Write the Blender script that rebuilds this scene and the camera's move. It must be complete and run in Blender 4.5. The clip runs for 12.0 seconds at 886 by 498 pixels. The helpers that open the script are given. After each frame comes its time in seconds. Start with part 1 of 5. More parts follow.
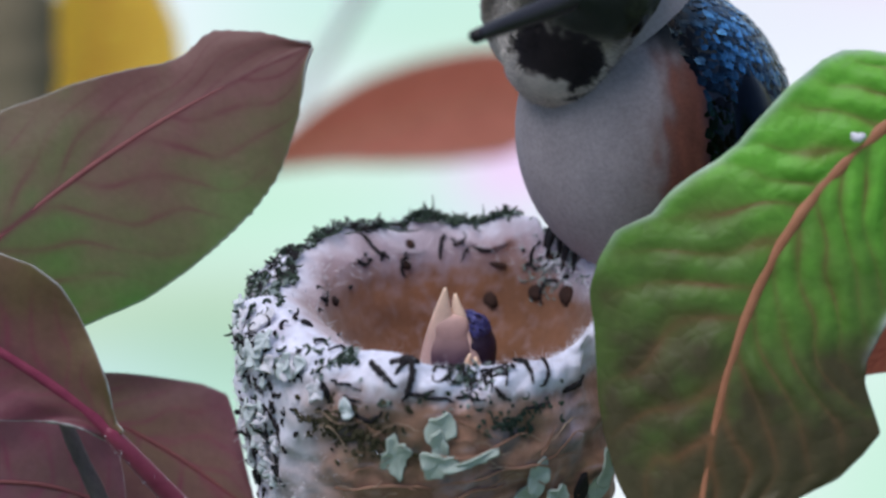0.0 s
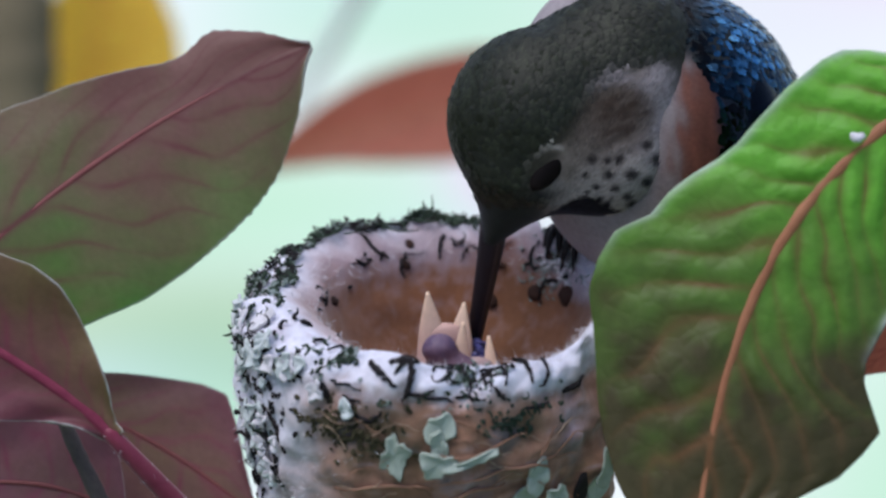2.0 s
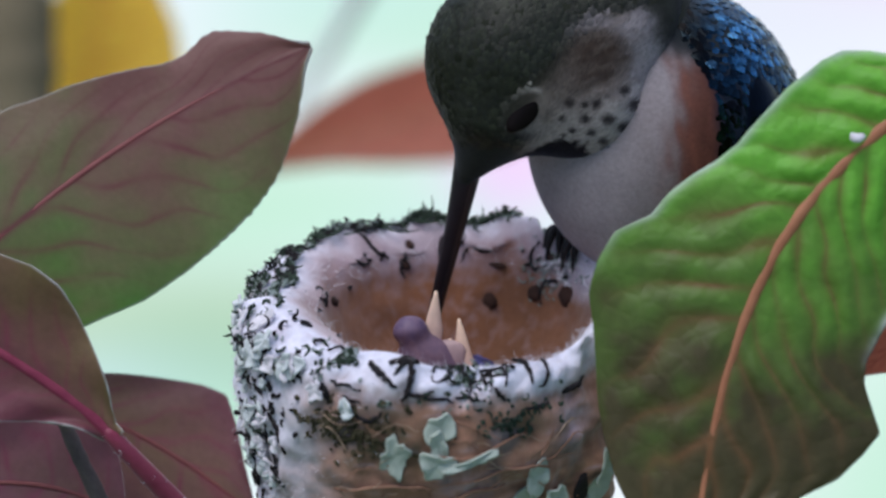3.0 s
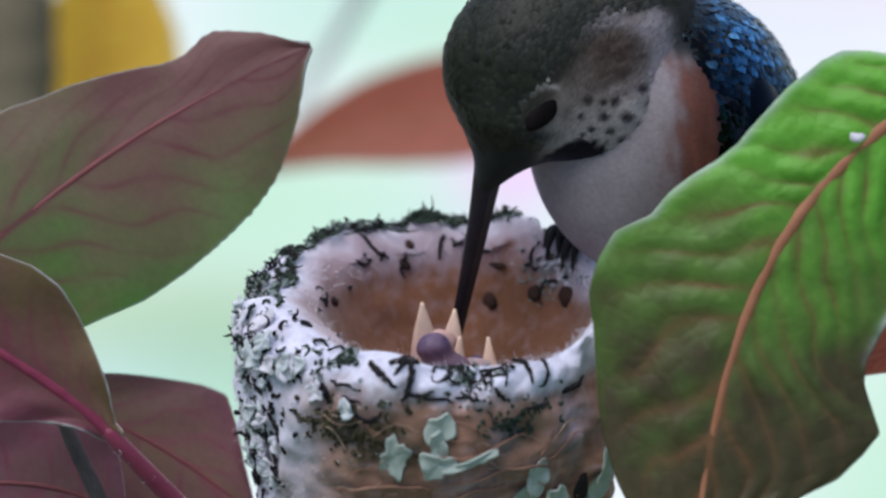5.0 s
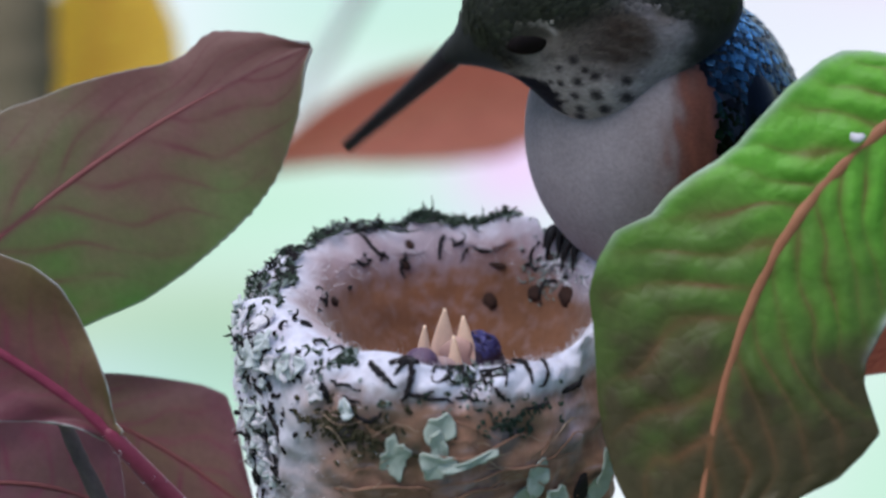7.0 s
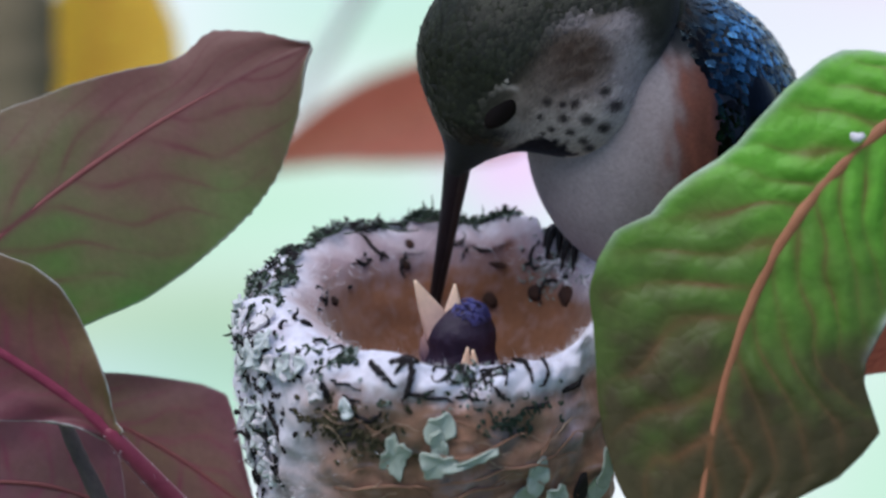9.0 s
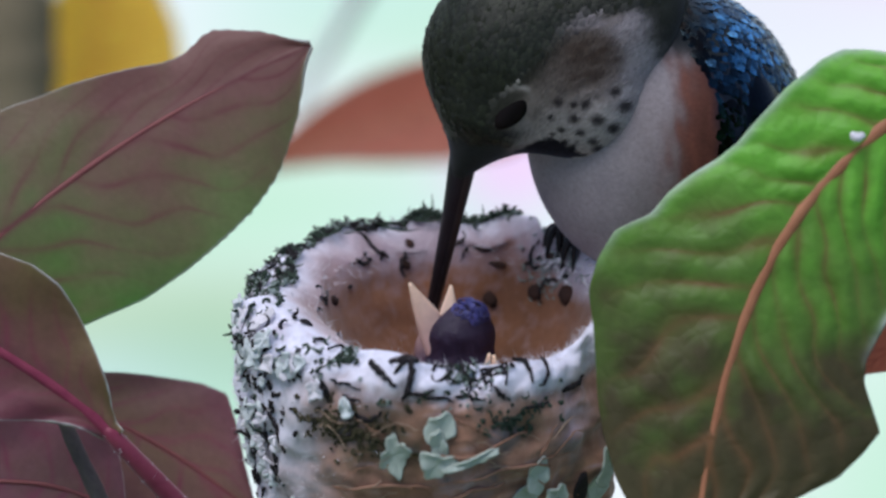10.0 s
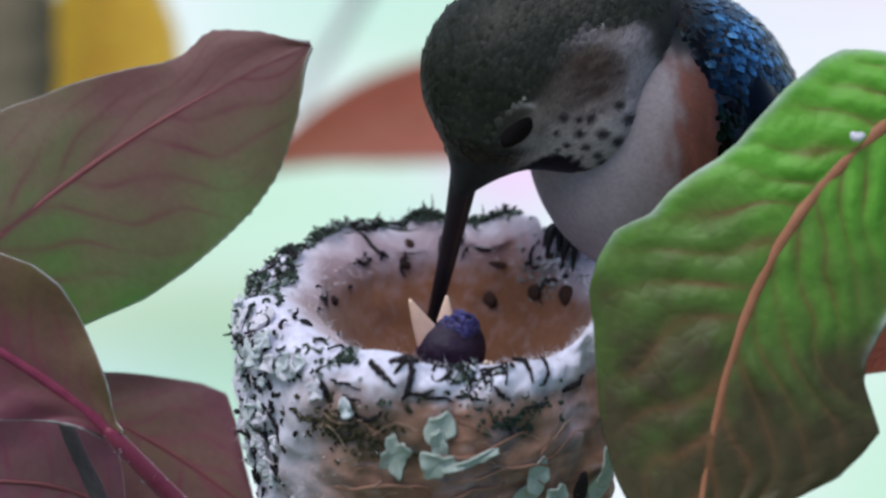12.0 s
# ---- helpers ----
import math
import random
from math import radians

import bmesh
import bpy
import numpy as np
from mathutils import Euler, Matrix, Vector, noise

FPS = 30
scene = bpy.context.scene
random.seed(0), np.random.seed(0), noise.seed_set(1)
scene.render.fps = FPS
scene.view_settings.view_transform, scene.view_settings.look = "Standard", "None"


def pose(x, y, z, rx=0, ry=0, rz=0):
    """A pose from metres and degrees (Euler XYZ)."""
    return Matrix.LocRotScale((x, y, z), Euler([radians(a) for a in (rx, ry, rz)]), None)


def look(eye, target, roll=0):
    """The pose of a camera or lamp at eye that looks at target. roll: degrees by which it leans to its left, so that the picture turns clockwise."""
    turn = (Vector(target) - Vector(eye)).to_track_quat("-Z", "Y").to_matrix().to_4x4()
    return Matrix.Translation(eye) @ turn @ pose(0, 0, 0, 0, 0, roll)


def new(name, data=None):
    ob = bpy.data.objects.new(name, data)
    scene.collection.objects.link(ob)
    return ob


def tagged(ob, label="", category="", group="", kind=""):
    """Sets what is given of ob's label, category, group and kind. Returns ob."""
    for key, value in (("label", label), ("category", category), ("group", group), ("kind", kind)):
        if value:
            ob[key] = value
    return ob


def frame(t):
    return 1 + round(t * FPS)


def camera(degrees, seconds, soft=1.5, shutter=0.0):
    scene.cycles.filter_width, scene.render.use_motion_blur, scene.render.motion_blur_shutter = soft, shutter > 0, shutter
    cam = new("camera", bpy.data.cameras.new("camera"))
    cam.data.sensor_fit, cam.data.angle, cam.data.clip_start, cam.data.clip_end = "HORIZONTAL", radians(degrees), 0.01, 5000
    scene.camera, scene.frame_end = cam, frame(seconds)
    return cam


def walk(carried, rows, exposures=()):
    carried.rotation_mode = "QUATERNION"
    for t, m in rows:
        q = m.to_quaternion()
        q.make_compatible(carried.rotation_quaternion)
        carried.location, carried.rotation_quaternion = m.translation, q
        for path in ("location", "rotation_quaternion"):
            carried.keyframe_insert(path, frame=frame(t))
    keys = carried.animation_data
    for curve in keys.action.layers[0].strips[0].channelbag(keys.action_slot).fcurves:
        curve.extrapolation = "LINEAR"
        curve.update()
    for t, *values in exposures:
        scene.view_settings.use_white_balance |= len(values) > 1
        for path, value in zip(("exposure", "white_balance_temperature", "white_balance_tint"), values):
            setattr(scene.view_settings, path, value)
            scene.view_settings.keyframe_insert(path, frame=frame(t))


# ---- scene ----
import collections
import itertools

cam = camera(14, 12.0, soft=2.6, shutter=0.3)

# A frame of reference square to the line of sight: right, up, toward the lens, in centimetres
CM = 0.01
ELEV, DIST = radians(24), 0.41
AIM = Vector((0.00103, 0.0, 0.0052))
RIGHT = Vector((1, 0, 0))
UP = Vector((0, math.sin(ELEV), math.cos(ELEV)))
TOWARD = Vector((0, -math.cos(ELEV), math.sin(ELEV)))
EYE = AIM + TOWARD * DIST
BASIS = Matrix((RIGHT, UP, TOWARD)).transposed().to_4x4()


def V(x, u, c):
    """A place given in centimetres to the right, up and toward the lens."""
    return AIM + (RIGHT * x + UP * u + TOWARD * c) * CM


def sway(dx, dy):
    """The camera, nudged by a few hundredths of a centimetre of aim."""
    return look(EYE, AIM - RIGHT * dx * CM * 0.00642 + UP * dy * CM * 0.00642)


walk(cam, [(0, sway(3, 3)), (0.5, sway(-1, -2.5)), (1, sway(2, 2)), (1.5, sway(-1, -3)), (2, sway(2, 3)), (2.5, sway(0, -3)),
           (3, sway(2, 4)), (4, sway(1, 2)), (5, sway(2, 4)), (5.5, sway(0, 0)), (6, sway(3, 4)), (6.5, sway(0, 0)), (7, sway(2, 4)),
           (8, sway(1, 2)), (9, sway(2, 3)), (9.5, sway(0, -1.5)), (10, sway(2, 2)), (10.5, sway(0, -2)), (11, sway(2, 2)),
           (11.5, sway(0, -2)), (12, sway(2, 2))], exposures=[(0, 0.2, 6150, 12), (12, 0.2, 6150, 12)])
cam.data.dof.use_dof = True
cam.data.dof.focus_distance = DIST - 0.002
cam.data.dof.aperture_fstop = 17

# ---- light ----
world = bpy.data.worlds.new("world")
scene.world = world
world.use_nodes = True
wn = world.node_tree
sky = wn.nodes.new("ShaderNodeTexSky")
sky.sky_type, sky.sun_disc = "NISHITA", False
sky.sun_elevation, sky.sun_rotation = radians(58), radians(20)
wn.nodes["Background"].inputs["Strength"].default_value = 0.11
wn.links.new(sky.outputs["Color"], wn.nodes["Background"].inputs["Color"])
sun = new("sun", bpy.data.lights.new("sun", "SUN"))
sun.data.energy, sun.data.angle, sun.data.color = 2.2, radians(50), (1.0, 0.95, 0.92)
sun.matrix_world = look((-0.35, -0.15, 1.0), (0, 0, 0))


# ---- materials ----
def material(name):
    m = bpy.data.materials.new(name)
    m.use_nodes = True
    return m, m.node_tree, m.node_tree.nodes["Principled BSDF"]


def node(tree, kind, **values):
    n = tree.nodes.new(kind)
    for key, value in values.items():
        n.inputs[key.replace("_", " ")].default_value = value
    return n


def noise_of(tree, scale, detail=4.0, rough=0.6, stretch=None):
    co = tree.nodes.new("ShaderNodeTexCoord")
    tex = node(tree, "ShaderNodeTexNoise", Scale=scale, Detail=detail, Roughness=rough)
    if stretch:
        mapping = node(tree, "ShaderNodeMapping", Scale=stretch)
        tree.links.new(co.outputs["Object"], mapping.inputs["Vector"])
        tree.links.new(mapping.outputs["Vector"], tex.inputs["Vector"])
    else:
        tree.links.new(co.outputs["Object"], tex.inputs["Vector"])
    return tex


def ramp(tree, source, stops):
    r = tree.nodes.new("ShaderNodeValToRGB")
    while len(r.color_ramp.elements) < len(stops):
        r.color_ramp.elements.new(0.5)
    for e, (at, c) in zip(r.color_ramp.elements, stops):
        e.position, e.color = at, (*c, 1)
    tree.links.new(source, r.inputs["Fac"])
    return r


def mix(tree, fac, a, b, mode="MIX"):
    m = tree.nodes.new("ShaderNodeMix")
    m.data_type, m.blend_type = "RGBA", mode
    for value, socket in ((fac, m.inputs[0]), (a, m.inputs[6]), (b, m.inputs[7])):
        if isinstance(value, (int, float)):
            socket.default_value = value
        elif isinstance(value, tuple):
            socket.default_value = (*value, 1)
        else:
            tree.links.new(value, socket)
    return m.outputs[2]


def bump(tree, bsdf, height, strength, distance):
    b = node(tree, "ShaderNodeBump", Strength=strength, Distance=distance)
    tree.links.new(height, b.inputs["Height"])
    tree.links.new(b.outputs["Normal"], bsdf.inputs["Normal"])


def mottled(name, dark, light, scale, rough=0.7, relief=0.0003, sheen=0.0, strength=0.5, stretch=None, spec=0.3):
    """Grain at two scales between two colours, with fine relief."""
    m, t, b = material(name)
    big, fine = noise_of(t, scale, 3), noise_of(t, scale * 6, 5, 0.65, stretch)
    c = ramp(t, big.outputs["Fac"], [(0.3, dark), (0.7, light)])
    out = mix(t, 0.35, c.outputs["Color"], ramp(t, fine.outputs["Fac"], [(0.3, dark), (0.7, light)]).outputs["Color"])
    t.links.new(out, b.inputs["Base Color"])
    b.inputs["Roughness"].default_value, b.inputs["Specular IOR Level"].default_value = rough, spec
    b.inputs["Sheen Weight"].default_value = sheen
    bump(t, b, fine.outputs["Fac"], strength, relief)
    return m


def painted(name, rough, relief, scale, sheen=0.0, metal=0.0, spec=0.4, stretch=None, strength=0.6, vary=0.35, gloss=(1, 1, 1)):
    """Colours come from the mesh's own pattern, with grain over it."""
    m, t, b = material(name)
    a = t.nodes.new("ShaderNodeAttribute")
    a.attribute_name = "pattern"
    fine = noise_of(t, scale, 5, 0.65, stretch)
    grain = ramp(t, fine.outputs["Fac"], [(0.3, (1 - vary,) * 3), (0.7, (1 + vary,) * 3)])
    t.links.new(mix(t, 1.0, a.outputs["Color"], grain.outputs["Color"], "MULTIPLY"), b.inputs["Base Color"])
    b.inputs["Roughness"].default_value, b.inputs["Metallic"].default_value = rough, metal
    b.inputs["Sheen Weight"].default_value, b.inputs["Specular IOR Level"].default_value = sheen, spec
    b.inputs["Sheen Tint"].default_value = (*gloss, 1)
    bump(t, b, fine.outputs["Fac"], strength, relief)
    return m


def leafy(name, top, tint, vein, through_colour, trans=0.35, rough=0.45, scale=90, blotch=0.7, pucker=0.12):
    """A living leaf: base and blush from noise, veins from the mesh, and light that passes through."""
    m, t, b = material(name)
    veins = t.nodes.new("ShaderNodeAttribute")
    veins.attribute_name = "vein"
    blush = t.nodes.new("ShaderNodeAttribute")
    blush.attribute_name = "blush"
    big, fine = noise_of(t, scale, 3), noise_of(t, scale * 14, 4)
    wob = t.nodes.new("ShaderNodeMath")
    wob.operation = "MULTIPLY_ADD"
    t.links.new(big.outputs["Fac"], wob.inputs[0])
    wob.inputs[1].default_value = blotch
    shift = t.nodes.new("ShaderNodeMath")
    shift.operation, shift.inputs[1].default_value = "SUBTRACT", blotch / 2
    t.links.new(blush.outputs["Fac"], shift.inputs[0])
    t.links.new(shift.outputs[0], wob.inputs[2])
    f = ramp(t, wob.outputs[0], [(0.1, (0, 0, 0)), (0.9, (1, 1, 1))])
    base = mix(t, f.outputs["Color"], top, tint)
    grain = ramp(t, fine.outputs["Fac"], [(0.3, (0.86,) * 3), (0.7, (1.1,) * 3)])
    base = mix(t, 1.0, base, grain.outputs["Color"], "MULTIPLY")
    colour = mix(t, veins.outputs["Fac"], base, vein)
    margin = t.nodes.new("ShaderNodeAttribute")
    margin.attribute_name = "margin"
    half = t.nodes.new("ShaderNodeMath")
    half.operation, half.inputs[1].default_value = "MULTIPLY", 0.7
    t.links.new(margin.outputs["Fac"], half.inputs[0])
    colour = mix(t, half.outputs[0], colour, (0.8, 0.84, 0.8))
    t.links.new(colour, b.inputs["Base Color"])
    b.inputs["Roughness"].default_value, b.inputs["Specular IOR Level"].default_value = rough, 0.3
    cells = node(t, "ShaderNodeTexVoronoi", Scale=520.0, Randomness=1.0)
    cells.feature = "DISTANCE_TO_EDGE"
    where = t.nodes.new("ShaderNodeTexCoord")
    t.links.new(where.outputs["Object"], cells.inputs["Vector"])
    swell = ramp(t, cells.outputs["Distance"], [(0.0, (0, 0, 0)), (0.25, (1, 1, 1))])
    both = mix(t, 0.35, swell.outputs["Color"], fine.outputs["Color"])
    bump(t, b, both, pucker, 0.00025)
    tr = t.nodes.new("ShaderNodeBsdfTranslucent")
    tc = mix(t, f.outputs["Color"], through_colour, tuple(min(1, 1.5 * v) for v in tint))
    t.links.new(mix(t, veins.outputs["Fac"], tc, vein), tr.inputs["Color"])
    ms = t.nodes.new("ShaderNodeMixShader")
    ms.inputs[0].default_value = trans
    t.links.new(b.outputs[0], ms.inputs[1])
    t.links.new(tr.outputs[0], ms.inputs[2])
    t.links.new(ms.outputs[0], t.nodes["Material Output"].inputs["Surface"])
    return m


PURPLE_LEAF = leafy("purple_leaf", (0.12, 0.28, 0.06), (0.28, 0.145, 0.125), (0.24, 0.075, 0.085), (0.16, 0.55, 0.04), 0.42, 0.45, 70, 1.0)
MAROON_LEAF = leafy("maroon_leaf", (0.19, 0.14, 0.055), (0.19, 0.06, 0.075), (0.26, 0.03, 0.08), (0.3, 0.22, 0.05), 0.3, 0.45, 70, 1.2)
PLUM_LEAF = leafy("plum_leaf", (0.26, 0.18, 0.095), (0.27, 0.115, 0.135), (0.32, 0.06, 0.12), (0.28, 0.19, 0.06), 0.3, 0.45, 70, 1.2)
RUST_LEAF = leafy("rust_leaf", (0.4, 0.12, 0.06), (0.5, 0.16, 0.1), (0.4, 0.1, 0.06), (0.6, 0.16, 0.08), 0.3)
GOLD_LEAF = leafy("gold_leaf", (0.97, 0.7, 0.15), (0.9, 0.6, 0.1), (0.8, 0.45, 0.06), (1.0, 0.72, 0.1), 0.5)
GREEN_LEAF = leafy("green_leaf", (0.2, 0.53, 0.055), (0.1, 0.085, 0.036), (0.24, 0.12, 0.05), (0.2, 0.66, 0.04), 0.32, 0.42, 75, 1.1, 0.3)
PETIOLE = mottled("petiole", (0.16, 0.012, 0.04), (0.3, 0.05, 0.09), 120, 0.4, 0.0002, 0.2)
MIDRIB_RED = mottled("midrib_red", (0.17, 0.045, 0.045), (0.27, 0.085, 0.08), 150, 0.5, 0.0001)
MIDRIB_RUST = mottled("midrib_rust", (0.32, 0.12, 0.055), (0.46, 0.2, 0.1), 150, 0.5, 0.0001)
LAWN = mottled("lawn", (0.05, 0.09, 0.03), (0.11, 0.16, 0.06), 2, 0.9, 0.02)
TRUNK = mottled("trunk", (0.17, 0.135, 0.08), (0.25, 0.205, 0.13), 30, 0.85, 0.0005)
PALE_STEM = mottled("pale_stem", (0.6, 0.6, 0.58), (0.7, 0.72, 0.66), 60, 0.8, 0.0003)
TWIG = mottled("twig", (0.09, 0.065, 0.065), (0.2, 0.16, 0.15), 160, 0.8, 0.0004)
NEST = painted("nest_felt", 0.95, 0.0003, 1100, 0.4, 0, 0.1, None, 0.3, 0.1)
OLIVE_MOSS = mottled("olive_moss", (0.035, 0.03, 0.016), (0.1, 0.085, 0.045), 300, 0.9, 0.0002)
MOSS = mottled("moss", (0.014, 0.024, 0.018), (0.06, 0.09, 0.06), 300, 0.9, 0.0002)
GREY_MOSS = mottled("grey_moss", (0.15, 0.2, 0.175), (0.4, 0.46, 0.43), 300, 0.9, 0.0002)
CRUMB = mottled("bark_crumb", (0.02, 0.01, 0.008), (0.07, 0.035, 0.025), 300, 0.9, 0.0003)
BARK = mottled("bark_chip", (0.008, 0.007, 0.008), (0.03, 0.024, 0.026), 300, 0.85, 0.0003)
LICHEN = mottled("lichen", (0.36, 0.42, 0.35), (0.54, 0.6, 0.52), 260, 0.9, 0.0003, 0.2)
DOWN = mottled("plant_down", (0.6, 0.56, 0.6), (0.85, 0.82, 0.85), 200, 0.95, 0.0001, 0.5)
PALE_LICHEN = mottled("pale_lichen", (0.5, 0.55, 0.54), (0.78, 0.82, 0.82), 260, 0.9, 0.0003, 0.2)
RED_FIBRE = mottled("red_fibre", (0.2, 0.1, 0.065), (0.38, 0.21, 0.14), 200, 0.8, 0.0001)
FIBRE = mottled("fibre", (0.3, 0.19, 0.13), (0.5, 0.36, 0.26), 200, 0.8, 0.0001)
PLUMAGE = painted("plumage", 0.8, 0.0002, 1800, 0.12, 0, 0.1, (1, 1, 1), 0.25, 0.14, (0.7, 0.7, 1.0))
CROWN = painted("crown_feather", 0.55, 0.0001, 1800, 0.0, 0.1, 0.3, None, 0.3, 0.35)
BEAK = painted("soft_beak", 0.45, 0.0001, 500, 0.0, 0, 0.3, None, 0.3, 0.12)
SCALES = painted("iridescent_feather", 0.24, 0.0001, 2500, 0.0, 0.85, 0.6, None, 0.3, 0.5)
BILL = mottled("bill_horn", (0.009, 0.007, 0.01), (0.02, 0.016, 0.02), 200, 0.45, 0.0001, 0, 0.3, None, 0.3)
LOWER_BILL = mottled("lower_bill_horn", (0.01, 0.008, 0.009), (0.035, 0.026, 0.026), 200, 0.4, 0.0001, 0, 0.3, None, 0.5)
EYE_MAT = mottled("eye_gloss", (0.006, 0.004, 0.004), (0.012, 0.008, 0.008), 100, 0.5, 0.00001, 0, 0.1, None, 0.08)
CLAW = mottled("claw", (0.006, 0.005, 0.006), (0.02, 0.018, 0.02), 300, 0.6, 0.0002)
CHICK_SKIN = mottled("nestling_skin", (0.014, 0.009, 0.024), (0.05, 0.032, 0.066), 260, 0.45, 0.0004)
CHICK_MAUVE = mottled("nestling_mauve", (0.07, 0.05, 0.13), (0.3, 0.19, 0.23), 180, 0.45, 0.0003)
QUILL = mottled("quill", (0.018, 0.018, 0.08), (0.1, 0.1, 0.34), 300, 0.3, 0.0001, 0, 0.3, None, 0.6)


# ---- mesh helpers ----
def part(name, mesh, mat, parent=None, label=""):
    """Links a bmesh or mesh as one object, under a thing or a part."""
    if isinstance(mesh, bmesh.types.BMesh):
        me = bpy.data.meshes.new(name)
        mesh.to_mesh(me)
        mesh.free()
    else:
        me = mesh
    if mat:
        me.materials.append(mat)
    ob = new(name, me)
    if parent:
        ob.parent = parent
    if label:
        ob["label"] = label
    return ob


def empty(name, at, label, category, group="", kind=""):
    ob = new(name)
    ob.location = at
    ob.empty_display_size = 0.01
    return tagged(ob, label, category, group, kind)


def mesh_of(name, verts, faces, smooth=True, **attributes):
    me = bpy.data.meshes.new(name)
    me.from_pydata([tuple(v) for v in verts], [], faces)
    if smooth:
        me.polygons.foreach_set("use_smooth", [True] * len(me.polygons))
    for key, values in attributes.items():
        values = np.asarray(values, dtype=np.float32)
        if values.ndim == 2:
            a = me.attributes.new(key, "FLOAT_COLOR", "POINT")
            a.data.foreach_set("color", np.hstack([values, np.ones((len(values), 1), np.float32)]).ravel())
        else:
            a = me.attributes.new(key, "FLOAT", "POINT")
            a.data.foreach_set("value", values)
    me.update()
    return me


def tube(points, radii, sides=8, caps=True):
    """A round bar along points: its vertices and faces."""
    pts = [Vector(p) for p in points]
    verts, faces = [], []
    side = None
    for i, p in enumerate(pts):
        d = (pts[min(i + 1, len(pts) - 1)] - pts[max(i - 1, 0)]).normalized()
        if side is None:
            side = d.orthogonal().normalized()
        side = (side - d * side.dot(d)).normalized()
        other = d.cross(side)
        r = radii[i] if hasattr(radii, "__len__") else radii
        verts += [p + (side * math.cos(a) + other * math.sin(a)) * r for a in (k * math.tau / sides for k in range(sides))]
    for i in range(len(pts) - 1):
        for k in range(sides):
            a, b = i * sides + k, i * sides + (k + 1) % sides
            faces.append((a, b, b + sides, a + sides))
    if caps:
        faces.append(tuple(range(sides - 1, -1, -1)))
        faces.append(tuple(range(len(verts) - sides, len(verts))))
    return verts, faces


def bezier(a, b, c, d, n):
    out = []
    for i in range(n):
        s = i / (n - 1)
        out.append(a * (1 - s) ** 3 + b * 3 * s * (1 - s) ** 2 + c * 3 * s * s * (1 - s) + d * s ** 3)
    return out


def smin(a, b, k):
    h = np.clip(0.5 + 0.5 * (b - a) / k, 0, 1)
    return b * (1 - h) + a * h - k * h * (1 - h)


def blob(prims, k, centre, level=5):
    """A smooth body: the blend of ellipsoids (centre, radii) and tapered bars (end, end, radius, radius), seen from its centre. Centimetres."""
    bm = bmesh.new()
    bmesh.ops.create_icosphere(bm, subdivisions=level, radius=1)
    ways = np.array([v.co[:] for v in bm.verts])
    ways /= np.linalg.norm(ways, axis=1, keepdims=True)
    faces = [tuple(v.index for v in f.verts) for f in bm.faces]
    bm.free()
    centre = np.array(centre, float)

    def field(p):
        total = None
        for q in prims:
            if len(q) == 2:
                c, r = np.array(q[0], float), np.array(q[1], float)
                e = (p - c) / r
                k0 = np.linalg.norm(e, axis=1)
                k1 = np.linalg.norm((p - c) / r ** 2, axis=1) + 1e-9
                d = k0 * (k0 - 1) / k1
            else:
                a, b = np.array(q[0], float), np.array(q[1], float)
                h = np.clip(((p - a) @ (b - a)) / ((b - a) @ (b - a)), 0, 1)
                d = np.linalg.norm(p - a - h[:, None] * (b - a), axis=1) - (q[2] * (1 - h) + q[3] * h)
            total = d if total is None else smin(total, d, k)
        return total

    reach = np.full(len(ways), 9.0)
    for _ in range(90):
        reach -= np.clip(field(centre + ways * reach[:, None]), -0.4, 0.4) * 0.7
        reach = np.maximum(reach, 0.02)
    return centre + ways * reach[:, None], faces


def jitter(points, scale, seed):
    return np.array([noise.noise(Vector(p) * scale + Vector((seed, 0, 0))) for p in points])


